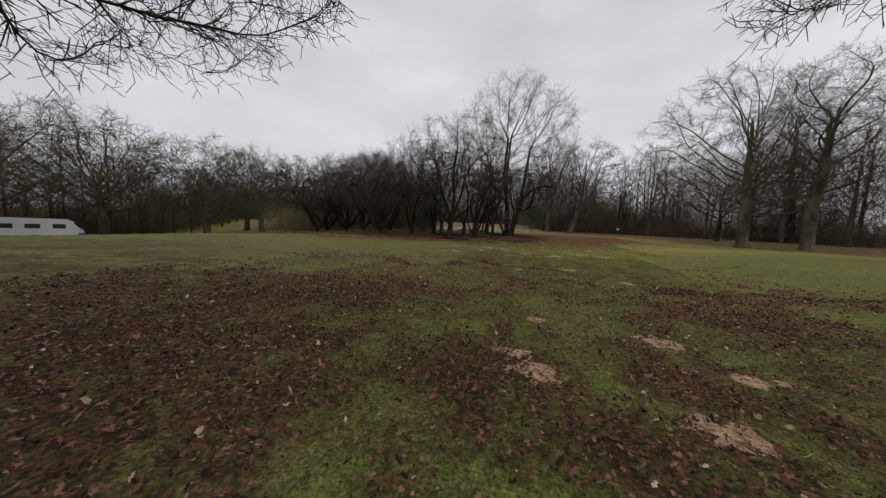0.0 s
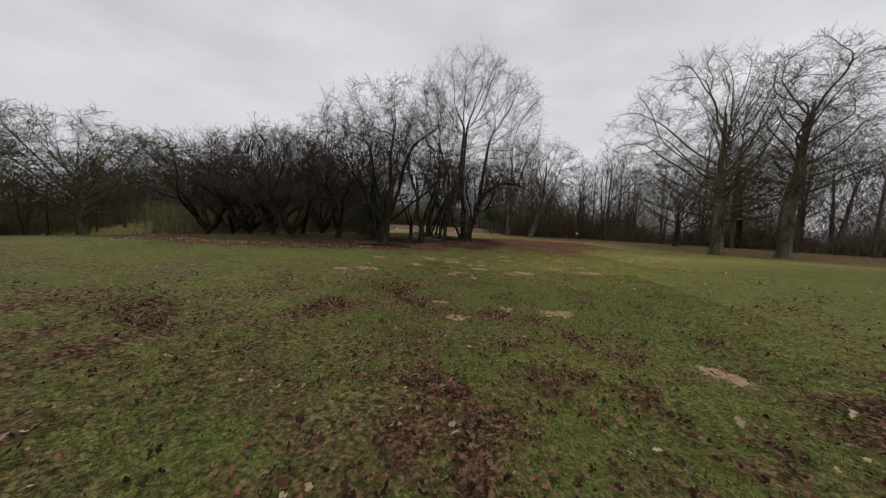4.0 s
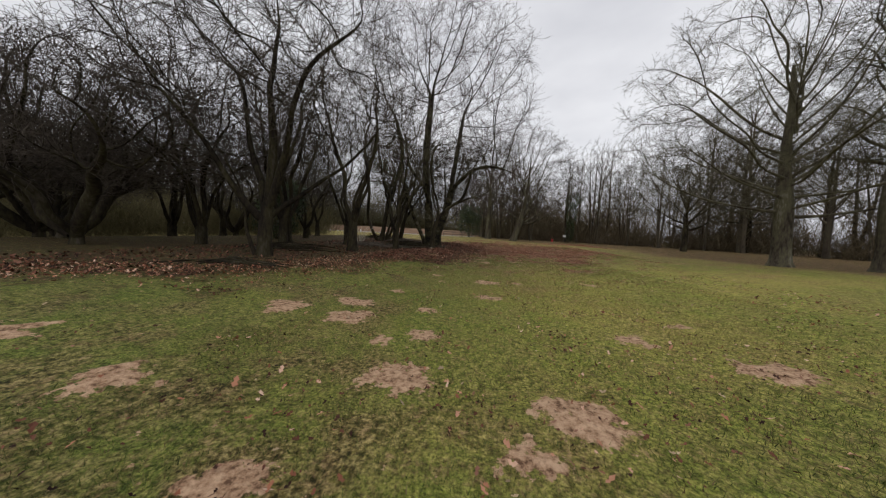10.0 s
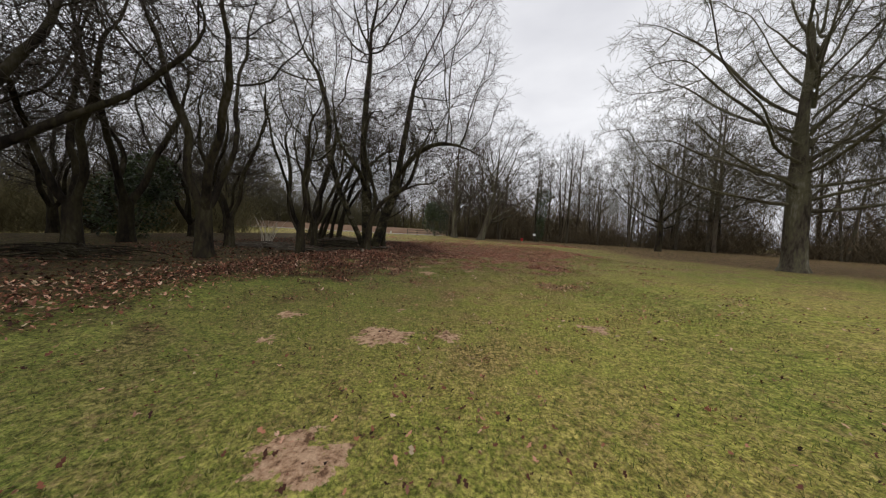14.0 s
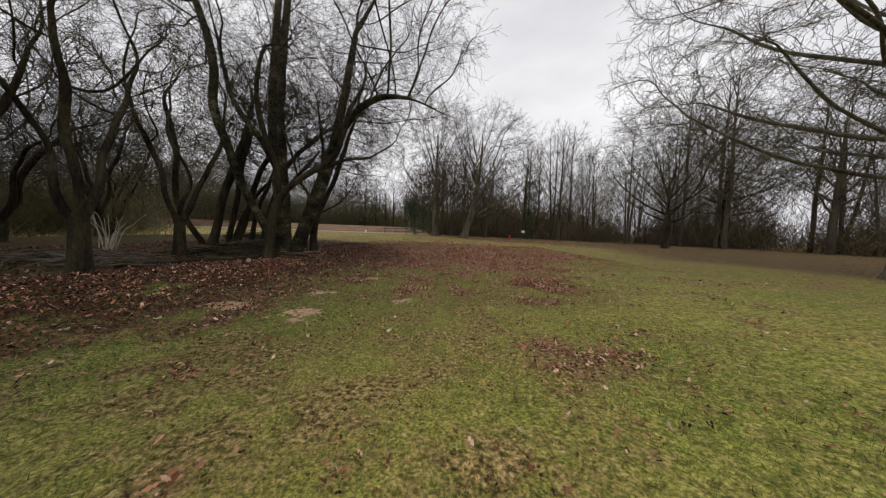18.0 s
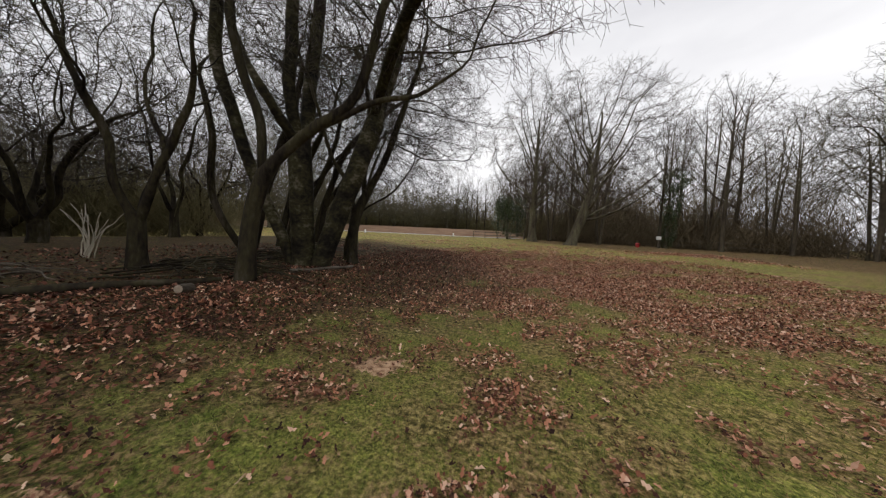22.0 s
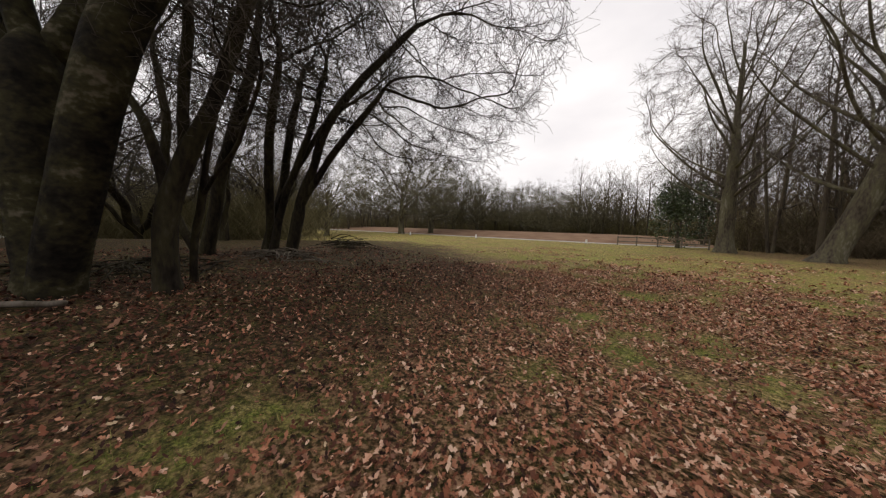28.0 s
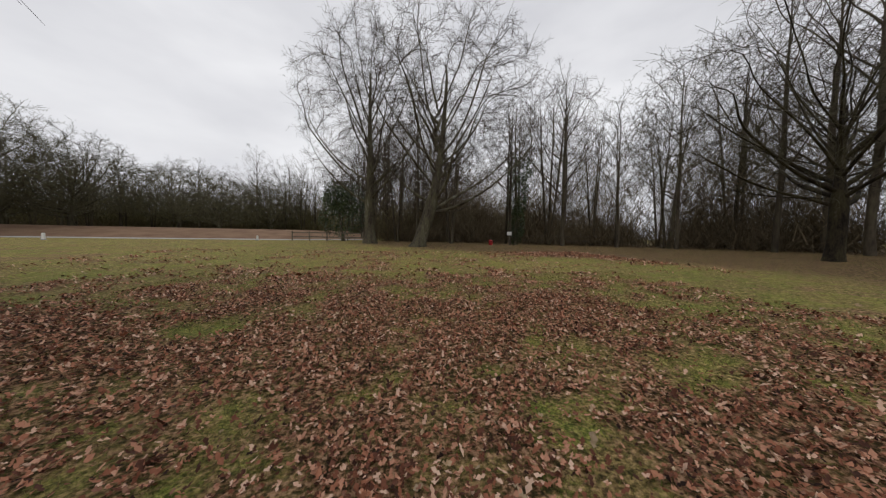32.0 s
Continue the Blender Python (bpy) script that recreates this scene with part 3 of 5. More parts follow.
def ribbon(name, line, width, lift, mat, label, bank=0.0):
    """A flat strip that follows a line over the ground."""
    pts = np.array(line, float)
    seg = np.concatenate([[0], np.cumsum(np.linalg.norm(np.diff(pts, axis=0), axis=1))])
    s = np.linspace(0, seg[-1], 60)
    p = np.stack([np.interp(s, seg, pts[:, 0]), np.interp(s, seg, pts[:, 1])], 1)
    d = norm(np.gradient(p, axis=0))
    side = np.stack([-d[:, 1], d[:, 0]], 1)
    verts, q = [], []
    cols = (-0.5, -0.47, 0.0, 0.47, 0.5)
    for c in cols:
        a = p + side * width * c
        verts.append(np.column_stack([a, ground_z(a[:, 0], a[:, 1]) + (lift if abs(c) < 0.49 else -0.05) + (0.03 if c == 0 else 0) + bank * (c + 0.5)]))
    for k in range(len(cols) - 1):
        i = np.arange(len(s) - 1)
        q.append(np.stack([k * len(s) + i, k * len(s) + i + 1, (k + 1) * len(s) + i + 1, (k + 1) * len(s) + i], 1))
    me = raw_mesh(name, np.concatenate(verts), np.concatenate(q)[:, ::-1], mat)
    return tagged(new(name, me), label, name.split("_")[-1], kind="structure")


ribbon("road", [(-120, 66), (-60, 72), (-25, 75), (-12, 77.5), (-5, 83), (-3.5, 96)], 4.0, 0.04, ROAD, "pale tarmac park road beyond the grass")
ribbon("earth_verge", [(-120, 74), (-60, 80), (-25, 83), (-12, 86), (-4, 92)], 9.0, 0.05, EARTH, "reddish bare earth verge beside the road", 1.4)

# ---- trees ----
B = (0.0, 0.0)


def crown_points(g, blobs, count, hollow=0.45, rag=0.35):
    """Points through uneven rounded masses (x, y, z, across, depth, up, down), thicker towards their outside."""
    q = np.array(blobs, float)
    size = q[:, 3] * q[:, 4] * (q[:, 5] + q[:, 6])
    pick = g.choice(len(q), count, p=size / size.sum())
    d = norm(g.normal(0, 1, (count, 3)))
    rad = (hollow ** 3 + (1 - hollow ** 3) * g.random(count)) ** (1 / 3)
    rad = rad * (1 - rag * 0.55 + rag * 1.1 * cloudy(np.arctan2(d[:, 1], d[:, 0]) * 1.6 + pick * 9, d[:, 2] * 2.2 + pick * 5, 1.0))
    s = np.stack([q[pick, 3], q[pick, 4], np.where(d[:, 2] > 0, q[pick, 5], q[pick, 6])], -1)
    return q[pick, :3] + d * rad[:, None] * s


def grow(g, seeds, pts, step, reach, kill, pull=(0, 0, 0.1), rough=0.15, rounds=110):
    """Branches that fork and reach for the points, from stems (places, radii); gives places, parents and given radii."""
    pos, par, hand = [], [], []
    for P, R in seeds:
        prev = -1
        if pos and P[0, 2] > 0.5:
            prev = int(np.linalg.norm(np.array(pos) - P[0], axis=1).argmin())
        for p, r in zip(P, R):
            pos.append(p)
            par.append(prev)
            hand.append(r)
            prev = len(pos) - 1
    pos, par, hand = np.array(pos), np.array(par), np.array(hand)
    given = len(pos)
    D = np.linalg.norm(pts[:, None] - pos[None], axis=2)
    near, dist = D.argmin(1), D.min(1)
    alive, kids = dist > kill * 0.5, np.zeros(len(pos), int)
    pull = np.array(pull)
    for _ in range(rounds):
        act = alive & (dist < reach)
        if not act.any():
            if not alive.any() or reach > 30:
                break
            reach *= 1.5
            continue
        idx = near[act]
        full = kids[idx] >= 3
        alive[np.where(act)[0][full]] = False
        total = np.zeros((len(pos), 3))
        np.add.at(total, idx, norm(pts[act] - pos[idx]))
        who = np.unique(idx[~full])
        if not len(who):
            continue
        d = norm(norm(total[who]) + g.normal(0, rough, (len(who), 3)) + pull)
        made = pos[who] + d * step
        first_new = len(pos)
        kids[who] += 1
        pos, par = np.concatenate([pos, made]), np.concatenate([par, who])
        hand, kids = np.concatenate([hand, np.zeros(len(who))]), np.concatenate([kids, np.zeros(len(who), int)])
        left = np.where(alive)[0]
        if not len(left):
            break
        D = np.linalg.norm(pts[left][:, None] - made[None], axis=2)
        j, m = D.argmin(1), D.min(1)
        better = m < dist[left]
        near[left[better]], dist[left[better]] = first_new + j[better], m[better]
        alive[left[m < kill]] = False
    return pos, par, hand, given


SLIM = 0.68  # how thin the twigs are


def spreading(name, seed, seeds, blobs, count, r0, tip, label, barks, step=0.4, reach=4.0, kill=0.7, pull=(0, 0, 0.1), rough=0.16, limb=0.06,
              twigs=(3, 0.7, 45, 0.02), fine=(2, 0.35, 50), twig_r=0.008, hollow=0.1, rag=0.35, sub=3, category="tree", group=""):
    """A bare tree: stems, limbs and branches that fill the masses of its crown, and twigs on the thinnest of them."""
    g = np.random.default_rng(seed)
    tip, twig_r = tip * 0.85, twig_r * SLIM
    root = tagged(new(name), label, category, group)
    bark, twig = barks
    made = [(P[0], R[0]) for P, R in (bent(g, *q) for q in seeds)]
    pos, par, hand, given = grow(g, made, crown_points(g, blobs, count, hollow, rag), step, reach, kill, pull, rough)
    n = len(pos)
    kids = [[] for _ in range(n)]
    for i in range(n):
        if par[i] >= 0:
            kids[par[i]].append(i)
    flow = np.zeros(n)
    for i in range(n - 1, -1, -1):
        flow[i] += 0 if kids[i] else 1
        if par[i] >= 0:
            flow[par[i]] += flow[i]
    power = math.log(max(flow.max(), 8)) / math.log(r0 / tip)
    rad = np.maximum(tip * flow ** (1 / power), hand)
    starts = [i for i in range(n) if par[i] < 0]
    heads, chains = set(starts), []
    while starts:
        s = starts.pop()
        line, i = [s], s
        while kids[i]:
            nxt = max(kids[i], key=lambda k: (k == i + 1 and k < given and i < given, flow[k]))
            starts += [k for k in kids[i] if k != nxt]
            line.append(nxt)
            i = nxt
        chains.append(line)
    thin = {}
    for line in chains:
        s = line[0]
        P, R = pos[line], rad[line].copy()
        if par[s] >= 0:
            P, R = np.concatenate([pos[par[s]][None], P]), np.concatenate([R[:1], R])
        if len(P) < 2:
            continue
        if len(P) > 4:
            P[1:-1] = (P[:-2] + 2 * P[1:-1] + P[2:]) / 4
        R[-1] *= 0.6
        if s in heads or R[0] > limb:
            own = "trunk" if s in heads else "limb"
            part(own, tube_mesh(own, [(P[None], R[None], 12 if own == "trunk" else 7)], bark), bark, root)
        else:
            thin.setdefault((len(P), 4 if R[0] > 0.022 else 3), []).append((P, R))
    if thin:
        sets = [(np.array([q[0] for q in v]), np.array([q[1] for q in v]), k[1]) for k, v in sorted(thin.items())]
        tagged(part("branchwork", tube_mesh("branchwork", sets, bark), bark, root), kind="stuff")
    small = np.where((rad < tip * sub) & (par >= 0) & (np.arange(n) >= given))[0]
    k, length, angle, droop = twigs
    P1, R1 = sprout(g, np.stack([pos[par[small]], pos[small]], 1), np.stack([rad[small]] * 2, 1), k, 0.0, 1.0, angle, 14, length, 3, 0.2, (0, 0, droop), 0.6, 0.5, twig_r, clear=0.3)
    crown = [(P1, R1, 3)]
    if fine[0]:
        P2, R2 = sprout(g, P1, R1, fine[0], 0.2, 1.0, fine[2], 15, fine[1], 2, 0.2, (0, 0, droop), 0.8, 0.6, twig_r * 0.85, clear=0.3)
        crown.append((P2, R2, 3))
    tagged(part("crown", tube_mesh("crown", crown, twig), twig, root), kind="stuff")
    return root


def stood(ob, x, y, turn=0.0):
    ob.location, ob.rotation_euler = (x, y, gz(x, y)), (0, 0, turn)
    return ob


def pole(g, height, r0, r1, lean=(0.0, 0.0), foot=(0.0, 0.0), sway=0.12, flare=0.5, n=14, low=-0.3):
    """A rising stem as a line for spreading()."""
    pts = [(foot[0] + lean[0] * z + g.normal(0, sway) * (z > 0.5), z, foot[1] + lean[1] * z + g.normal(0, sway) * (z > 0.5)) for z in np.linspace(low, height, max(4, int(height / 1.3)))]
    return (0, B, pts, r0, r1, n, 0.012, flare)


def limb_fan(g, count, z0, z1, a0, a1, length, r, bow=0.25, at=(0.0, 0.0), wind=0.04):
    """Limbs that leave a trunk between two heights, from spread ones below to steep ones above; angles off the vertical."""
    lines = []
    for i in range(count):
        u = (i + g.random()) / count
        ang, L = radians(a0 + (a1 - a0) * u + g.normal(0, 6)), np.interp(u, np.linspace(0, 1, len(length)), length) * g.uniform(0.8, 1.05)
        x, z, pts = 0.0, z0 + (z1 - z0) * u, []
        for k in range(5):
            pts.append((x, z, g.normal(0, wind * L) if k else 0.0))
            x, z, ang = x + math.sin(ang) * L / 4, z + math.cos(ang) * L / 4, ang * (1 - bow / 3) + g.normal(0, wind * 1.5)
        lines.append((i * 137.5 + g.normal(0, 14), at, pts, r * (1 - 0.45 * u) * g.uniform(0.75, 1.1), 0.018, 12, 0.03, 0.0))
    return lines


def again(ob, x, y, turn, scale=1.0, sink=0.0):
    c = copy_thing(ob, Matrix.Identity(4))
    c.matrix_basis = Matrix.Translation((x, y, gz(x, y) - sink)) @ Matrix.Rotation(turn, 4, "Z") @ Matrix.Scale(scale, 4)
    return c


tree_rng = np.random.default_rng(404)

# two old oaks on the open side of the meadow
stood(spreading("oak_tree", 21, [pole(tree_rng, 11.0, 0.44, 0.10, (-0.03, 0.01), sway=0.06, flare=0.6, n=22)] + limb_fan(tree_rng, 34, 2.6, 10.6, 82, 22, (6.2, 7.0, 6.4, 5.2, 3.6), 0.095),
      [(-0.9, 0.7, 7.6, 7.6, 7.6, 8.2, 5.2)], 1700, 0.40, 0.010,
      "tall bare oak with a fan of fine grey branches", (OAK_BARK, TWIG_GREEN), 0.4, 3.0, 0.6, (0, 0, 0.12), 0.10, 0.05, (3, 0.65, 38, 0.03), (2, 0.35, 42), 0.008), 16.2, 32.0)
stood(spreading("oak_tree", 34, [(-40, B, [(0, -0.3), (0.02, 1.5), (-0.08, 3.4), (0.05, 5.0), (0.35, 6.6, 0.2), (0.1, 8.0, 0.3), (0.5, 9.4, 0.3), (0.4, 11.0, 0.4)], 0.40, 0.09, 22, 0.02, 0.6)]
      + limb_fan(tree_rng, 15, 4.4, 10.4, 74, 26, (3.8, 4.4, 4.2, 3.2), 0.11, 0.1, (0.2, 0.0), 0.10), [(0.2, -0.1, 10.0, 4.4, 4.4, 5.2, 4.6), (0.2, -0.1, 6.2, 4.6, 4.6, 1.6, 1.8)], 1150, 0.38, 0.010,
      "tall bare oak with crooked limbs and pale foot", (OAK_BARK, TWIG_GREEN), 0.36, 3.0, 0.58, (0, 0, 0.02), 0.26, 0.05, (3, 0.6, 45, 0.0), (2, 0.32, 50), 0.008), 19.4, 30.6)
# broad oaks at the wood's edge that reach over the grass
stood(spreading("oak_tree", 55, [pole(tree_rng, 6.0, 0.29, 0.12, sway=0.08, n=14)] + limb_fan(tree_rng, 18, 2.2, 5.8, 74, 20, (7.6, 8.4, 8.0, 7.0), 0.11, 0.35), [(0, 0, 6.2, 9.0, 9.0, 7.6, 3.6)], 700, 0.28, 0.010, "wide bare oak with long rising limbs at the wood edge",
      (BARK, TWIG_GREEN), 0.5, 4.0, 0.8, (0, 0, 0.06), 0.16, 0.06, (3, 0.9, 42, 0.02), (2, 0.45, 48), 0.009), 22.4, 49.6)
stood(spreading("oak_tree", 56, [pole(tree_rng, 10.0, 0.36, 0.10, sway=0.08, n=18)] + limb_fan(tree_rng, 18, 3.4, 9.6, 82, 28, (6.0, 6.6, 6.0, 4.0), 0.10), [(0, 0, 8.0, 8.0, 8.0, 6.6, 4.8)], 700, 0.36, 0.012, "mossy bare oak with level limbs at the wood edge",
      (BARK, TWIG_GREEN), 0.5, 4.0, 0.85, (0, 0, 0.0), 0.16, 0.07, (3, 0.9, 45, 0.0), (2, 0.45, 50), 0.011), 32.84, 54.93)

# birches: a clump with leaning stems and drooping twigs
birch_lines = [
    (0, B, [(-0.05, -0.25, 0.1), (-0.02, 1.2, 0.0), (-0.1, 2.8, -0.05), (-0.18, 3.6, 0.0)], 0.29, 0.24, 14, 0.02, 0.4),
    (0, B, [(-0.2, 3.2, 0.05), (-0.2, 4.2, 0.4), (-0.4, 4.8, 0.55), (-0.8, 5.8, 1.0), (-0.9, 8.0, 1.4), (-0.7, 12.0, 1.6)], 0.16, 0.05, 24, 0.03, 0.0),
    (0, B, [(-0.15, 3.1, 0.0), (-0.1, 3.7, -0.6), (-0.3, 4.3, -1.0), (-0.8, 4.9, -0.95), (-1.5, 5.6, -0.7), (-1.9, 8.0, -1.0)], 0.15, 0.05, 22, 0.03, 0.0),
    (0, B, [(-0.2, 3.3, 0.0), (-0.3, 4.6, -0.25), (-0.4, 6.5, -0.1), (-0.2, 11.0, 0.2)], 0.12, 0.05, 20, 0.03, 0.0),
    (0, B, [(0.35, -0.25, 0.2), (0.5, 0.5, 0.3), (0.7, 1.2, 0.43), (0.9, 2.0, 0.63), (1.2, 3.0, 0.83), (1.35, 4.0, 1.13), (1.35, 5.0, 1.6), (1.45, 6.2, 2.1), (1.7, 9.0, 2.6), (1.9, 11.0, 2.9)], 0.22, 0.06, 26, 0.02, 0.4),
    (22, B, [(-0.2, -0.2), (-0.5, 0.9), (-1.3, 2.2), (-1.8, 3.9), (-2.4, 5.4), (-2.2, 7.0), (-2.9, 9.5)], 0.11, 0.04, 22, 0.03, 0.3),
    (0, B, [(1.3, 4.3, 1.2), (2.5, 5.5, 0.2), (4.0, 5.9, -1.0), (5.6, 5.4, -2.0), (6.9, 4.5, -2.6)], 0.07, 0.010, 18, 0.03, 0.0),
]
stood(spreading("birch_tree", 71, birch_lines, [(0.4, 0.4, 9.5, 7.3, 7.3, 9.6, 3.6), (4.2, 0.6, 6.8, 3.6, 3.6, 2.2, 2.0)], 2300, 0.30, 0.009, "clump of dark flaking birch stems with drooping purple twigs",
      (BIRCH_BARK, TWIG_PURPLE), 0.36, 4.0, 0.55, (0, 0, 0.14), 0.15, 0.045, (2, 0.85, 38, -0.16), (3, 0.4, 38), 0.0068, 0.3), -4.5, 34.87)

# the leaning thorn in front of the birches and a thin sapling beside them
stood(spreading("hawthorn_tree", 81, [
    (22, B, [(0, -0.2), (0.03, 1.0), (0.13, 1.7), (0.4, 2.2), (0.9, 2.8), (1.5, 3.15), (2.0, 3.4), (2.25, 4.0), (2.5, 5.2), (3.1, 6.6)], 0.17, 0.03, 24, 0.025, 0.3),
    (22, B, [(0.3, 2.05), (0.35, 3.0), (-0.1, 4.0), (-0.35, 5.4), (-0.1, 7.0)], 0.09, 0.03, 16, 0.03, 0.0),
    (22, B, [(1.5, 3.1), (2.4, 3.6), (3.3, 3.7), (4.3, 4.5)], 0.08, 0.02, 14, 0.03, 0.0)], [(1.6, 0.6, 6.0, 3.4, 2.6, 2.6, 1.9)], 420, 0.15, 0.008,
    "leaning mossy thorn tree beside the birch clump", (BARK, TWIG_GREEN), 0.25, 3.0, 0.42, (0, 0, 0.02), 0.28, 0.035, (2, 0.5, 50, 0.0), (2, 0.25, 50), 0.006), -3.84, 32.83)
stood(spreading("hawthorn_tree", 82, [
    (22, B, [(0, -0.2), (0.05, 0.7), (0.3, 1.4), (0.6, 2.0), (0.8, 3.0), (1.3, 4.2)], 0.065, 0.012, 16, 0.02, 0.2), (22, B, [(0.35, 1.5), (0.9, 1.9), (1.6, 2.3), (2.2, 3.3)], 0.04, 0.01, 12, 0.02, 0.0)],
    [(1.2, 0.4, 3.6, 1.7, 1.5, 1.4, 1.3)], 200, 0.06, 0.006, "thin dark sapling at the foot of the birches", (BARK, TWIG), 0.2, 2.5, 0.3, (0, 0, 0.05), 0.2, 0.03, (3, 0.4, 48, -0.03), (2, 0.2, 50), 0.005), -4.44, 36.5)
# arching trees along the far end of the thicket
stood(spreading("hawthorn_tree", 83, [
    (49, B, [(0.05, -0.2), (-0.07, 0.92), (0.07, 1.7), (0.46, 2.3), (0.92, 3.15), (1.3, 4.5), (1.9, 6.2), (2.3, 8.0)], 0.17, 0.03, 22, 0.025, 0.35),
    (49, B, [(0.05, 1.65), (-0.33, 2.8), (-0.75, 3.2), (-0.9, 4.0), (-1.3, 5.2)], 0.09, 0.02, 16, 0.02, 0.0),
    (49, B, [(0.3, 2.1), (0.3, 3.0), (0.45, 4.2), (0.2, 6.2)], 0.08, 0.02, 14, 0.02, 0.0)], [(0.6, 0.7, 6.2, 3.2, 3.2, 2.8, 2.6)], 480, 0.16, 0.008,
    "crooked forked thorn with dark mossy bark", (BARK, TWIG), 0.25, 3.0, 0.42, (0, 0, 0.03), 0.26, 0.035, (2, 0.5, 48, 0.0), (2, 0.25, 50), 0.006), -3.89, 36.2)
stood(spreading("hawthorn_tree", 84, [
    (49, B, [(0, -0.2), (0.33, 1.8), (0.85, 3.8), (1.4, 5.5), (1.75, 7.7)], 0.2, 0.04, 20, 0.03, 0.3),
    (49, B, [(-0.2, -0.2), (-0.9, 1.0), (-1.3, 2.4), (-1.1, 4.4), (-1.6, 6.2)], 0.13, 0.03, 18, 0.03, 0.2)], [(0.3, 0.4, 6.6, 3.4, 3.4, 3.2, 3.0)], 480, 0.18, 0.008,
    "dark leaning thorn in the thicket", (BARK, TWIG), 0.28, 3.0, 0.48, (0, 0, 0.03), 0.26, 0.04, (2, 0.55, 48, 0.0), (2, 0.28, 50), 0.007), -9.08, 36.75)
stood(spreading("arching_tree", 85, [
    (49, B, [(0, -0.2), (0.4, 1.7), (1.25, 3.2), (2.2, 4.4), (3.2, 5.8)], 0.17, 0.04, 22, 0.03, 0.3),
    (49, B, [(0.3, 1.4), (0.8, 3.2), (1.3, 4.6), (2.4, 5.9), (4.0, 7.5)], 0.15, 0.03, 20, 0.03, 0.0),
    (49, B, [(-0.6, -0.2), (-0.2, 1.8), (0.7, 4.2), (1.2, 6.4)], 0.14, 0.03, 20, 0.03, 0.3)], [(2.6, 3.0, 5.9, 4.6, 4.6, 3.6, 3.2), (0.4, 0.6, 6.2, 3.4, 3.4, 3.2, 2.6)], 1500, 0.19, 0.0075,
    "arching tree that bends over the leaf strewn grass", (BARK, TWIG), 0.3, 3.5, 0.42, (0, 0, 0.0), 0.2, 0.04, (3, 0.6, 40, -0.10), (3, 0.28, 42), 0.006), -8.06, 38.83)
stood(spreading("arching_tree", 86, [
    (20, B, [(0.0, -0.2), (0.5, 1.6), (1.3, 3.0, 0.3), (2.4, 4.4, 0.5)], 0.14, 0.04, 16, 0.03, 0.3), (20, B, [(-0.2, -0.2), (0.0, 2.0, 0.5), (0.3, 4.5, 0.7), (0.8, 6.5, 0.8)], 0.12, 0.03, 16, 0.03, 0.3),
    (20, B, [(0.2, -0.2), (0.9, 1.9, -0.4), (1.5, 4.0, -0.8), (2.6, 5.6, -1.0)], 0.12, 0.03, 16, 0.03, 0.3)], [(1.6, 0.6, 6.0, 4.0, 4.0, 3.2, 2.8)], 620, 0.14, 0.008,
    "arching tree with mossy stems in the thicket", (BARK, TWIG_GREEN), 0.3, 3.0, 0.5, (0, 0, 0.0), 0.22, 0.04, (3, 0.7, 42, -0.06), (2, 0.32, 45), 0.007), -9.35, 38.4)

# hawthorns on the meadow side of the thicket
t_a = stood(spreading("hawthorn_tree", 91, [
    (10, B, [(0.0, -0.25), (0.02, 0.8), (0.1, 1.9), (0.25, 3.4), (0.1, 5.4), (0.4, 7.4)], 0.23, 0.05, 22, 0.03, 0.35),
    (10, B, [(0.04, 1.3), (-0.35, 2.6, 0.3), (-0.9, 3.6, 0.6), (-1.2, 5.2, 0.9), (-1.7, 6.6, 1.0)], 0.15, 0.04, 18, 0.03, 0.0),
    (10, B, [(0.12, 1.6), (0.9, 3.6, -0.3), (1.05, 4.8, -0.5), (1.6, 6.0, -0.6), (2.8, 6.8, -0.8)], 0.15, 0.04, 20, 0.03, 0.0),
    (10, B, [(0.0, 1.1), (-0.8, 2.2, -0.4), (-1.3, 3.4, -0.7), (-2.2, 4.6, -1.0)], 0.14, 0.04, 18, 0.03, 0.0),
    (10, B, [(0.05, 1.2), (0.8, 2.0, 0.4), (1.6, 2.8, 0.9), (2.4, 3.5, 1.2), (3.2, 4.6, 1.4)], 0.11, 0.03, 18, 0.03, 0.0),
    (10, B, [(0.05, 1.7), (0.0, 3.0, 1.0), (0.2, 4.8, 1.9), (0.0, 6.2, 2.4)], 0.13, 0.04, 16, 0.03, 0.0),
    (10, B, [(-0.2, -0.2), (-0.7, 0.7, 0.2), (-0.85, 2.0, 0.2), (-1.5, 3.2, 0.3)], 0.08, 0.015, 14, 0.03, 0.2)],
    [(0.2, 0.2, 6.2, 4.4, 4.4, 4.0, 3.0), (0.2, 0.0, 5.0, 5.2, 5.0, 1.6, 1.2)], 1150, 0.22, 0.0085,
    "large dark hawthorn with many stems at the thicket edge", (BARK, TWIG), 0.3, 3.0, 0.46, (0, 0, 0.0), 0.3, 0.04, (3, 0.55, 48, 0.0), (2, 0.28, 50), 0.0075, 0.2), -7.55, 22.17)


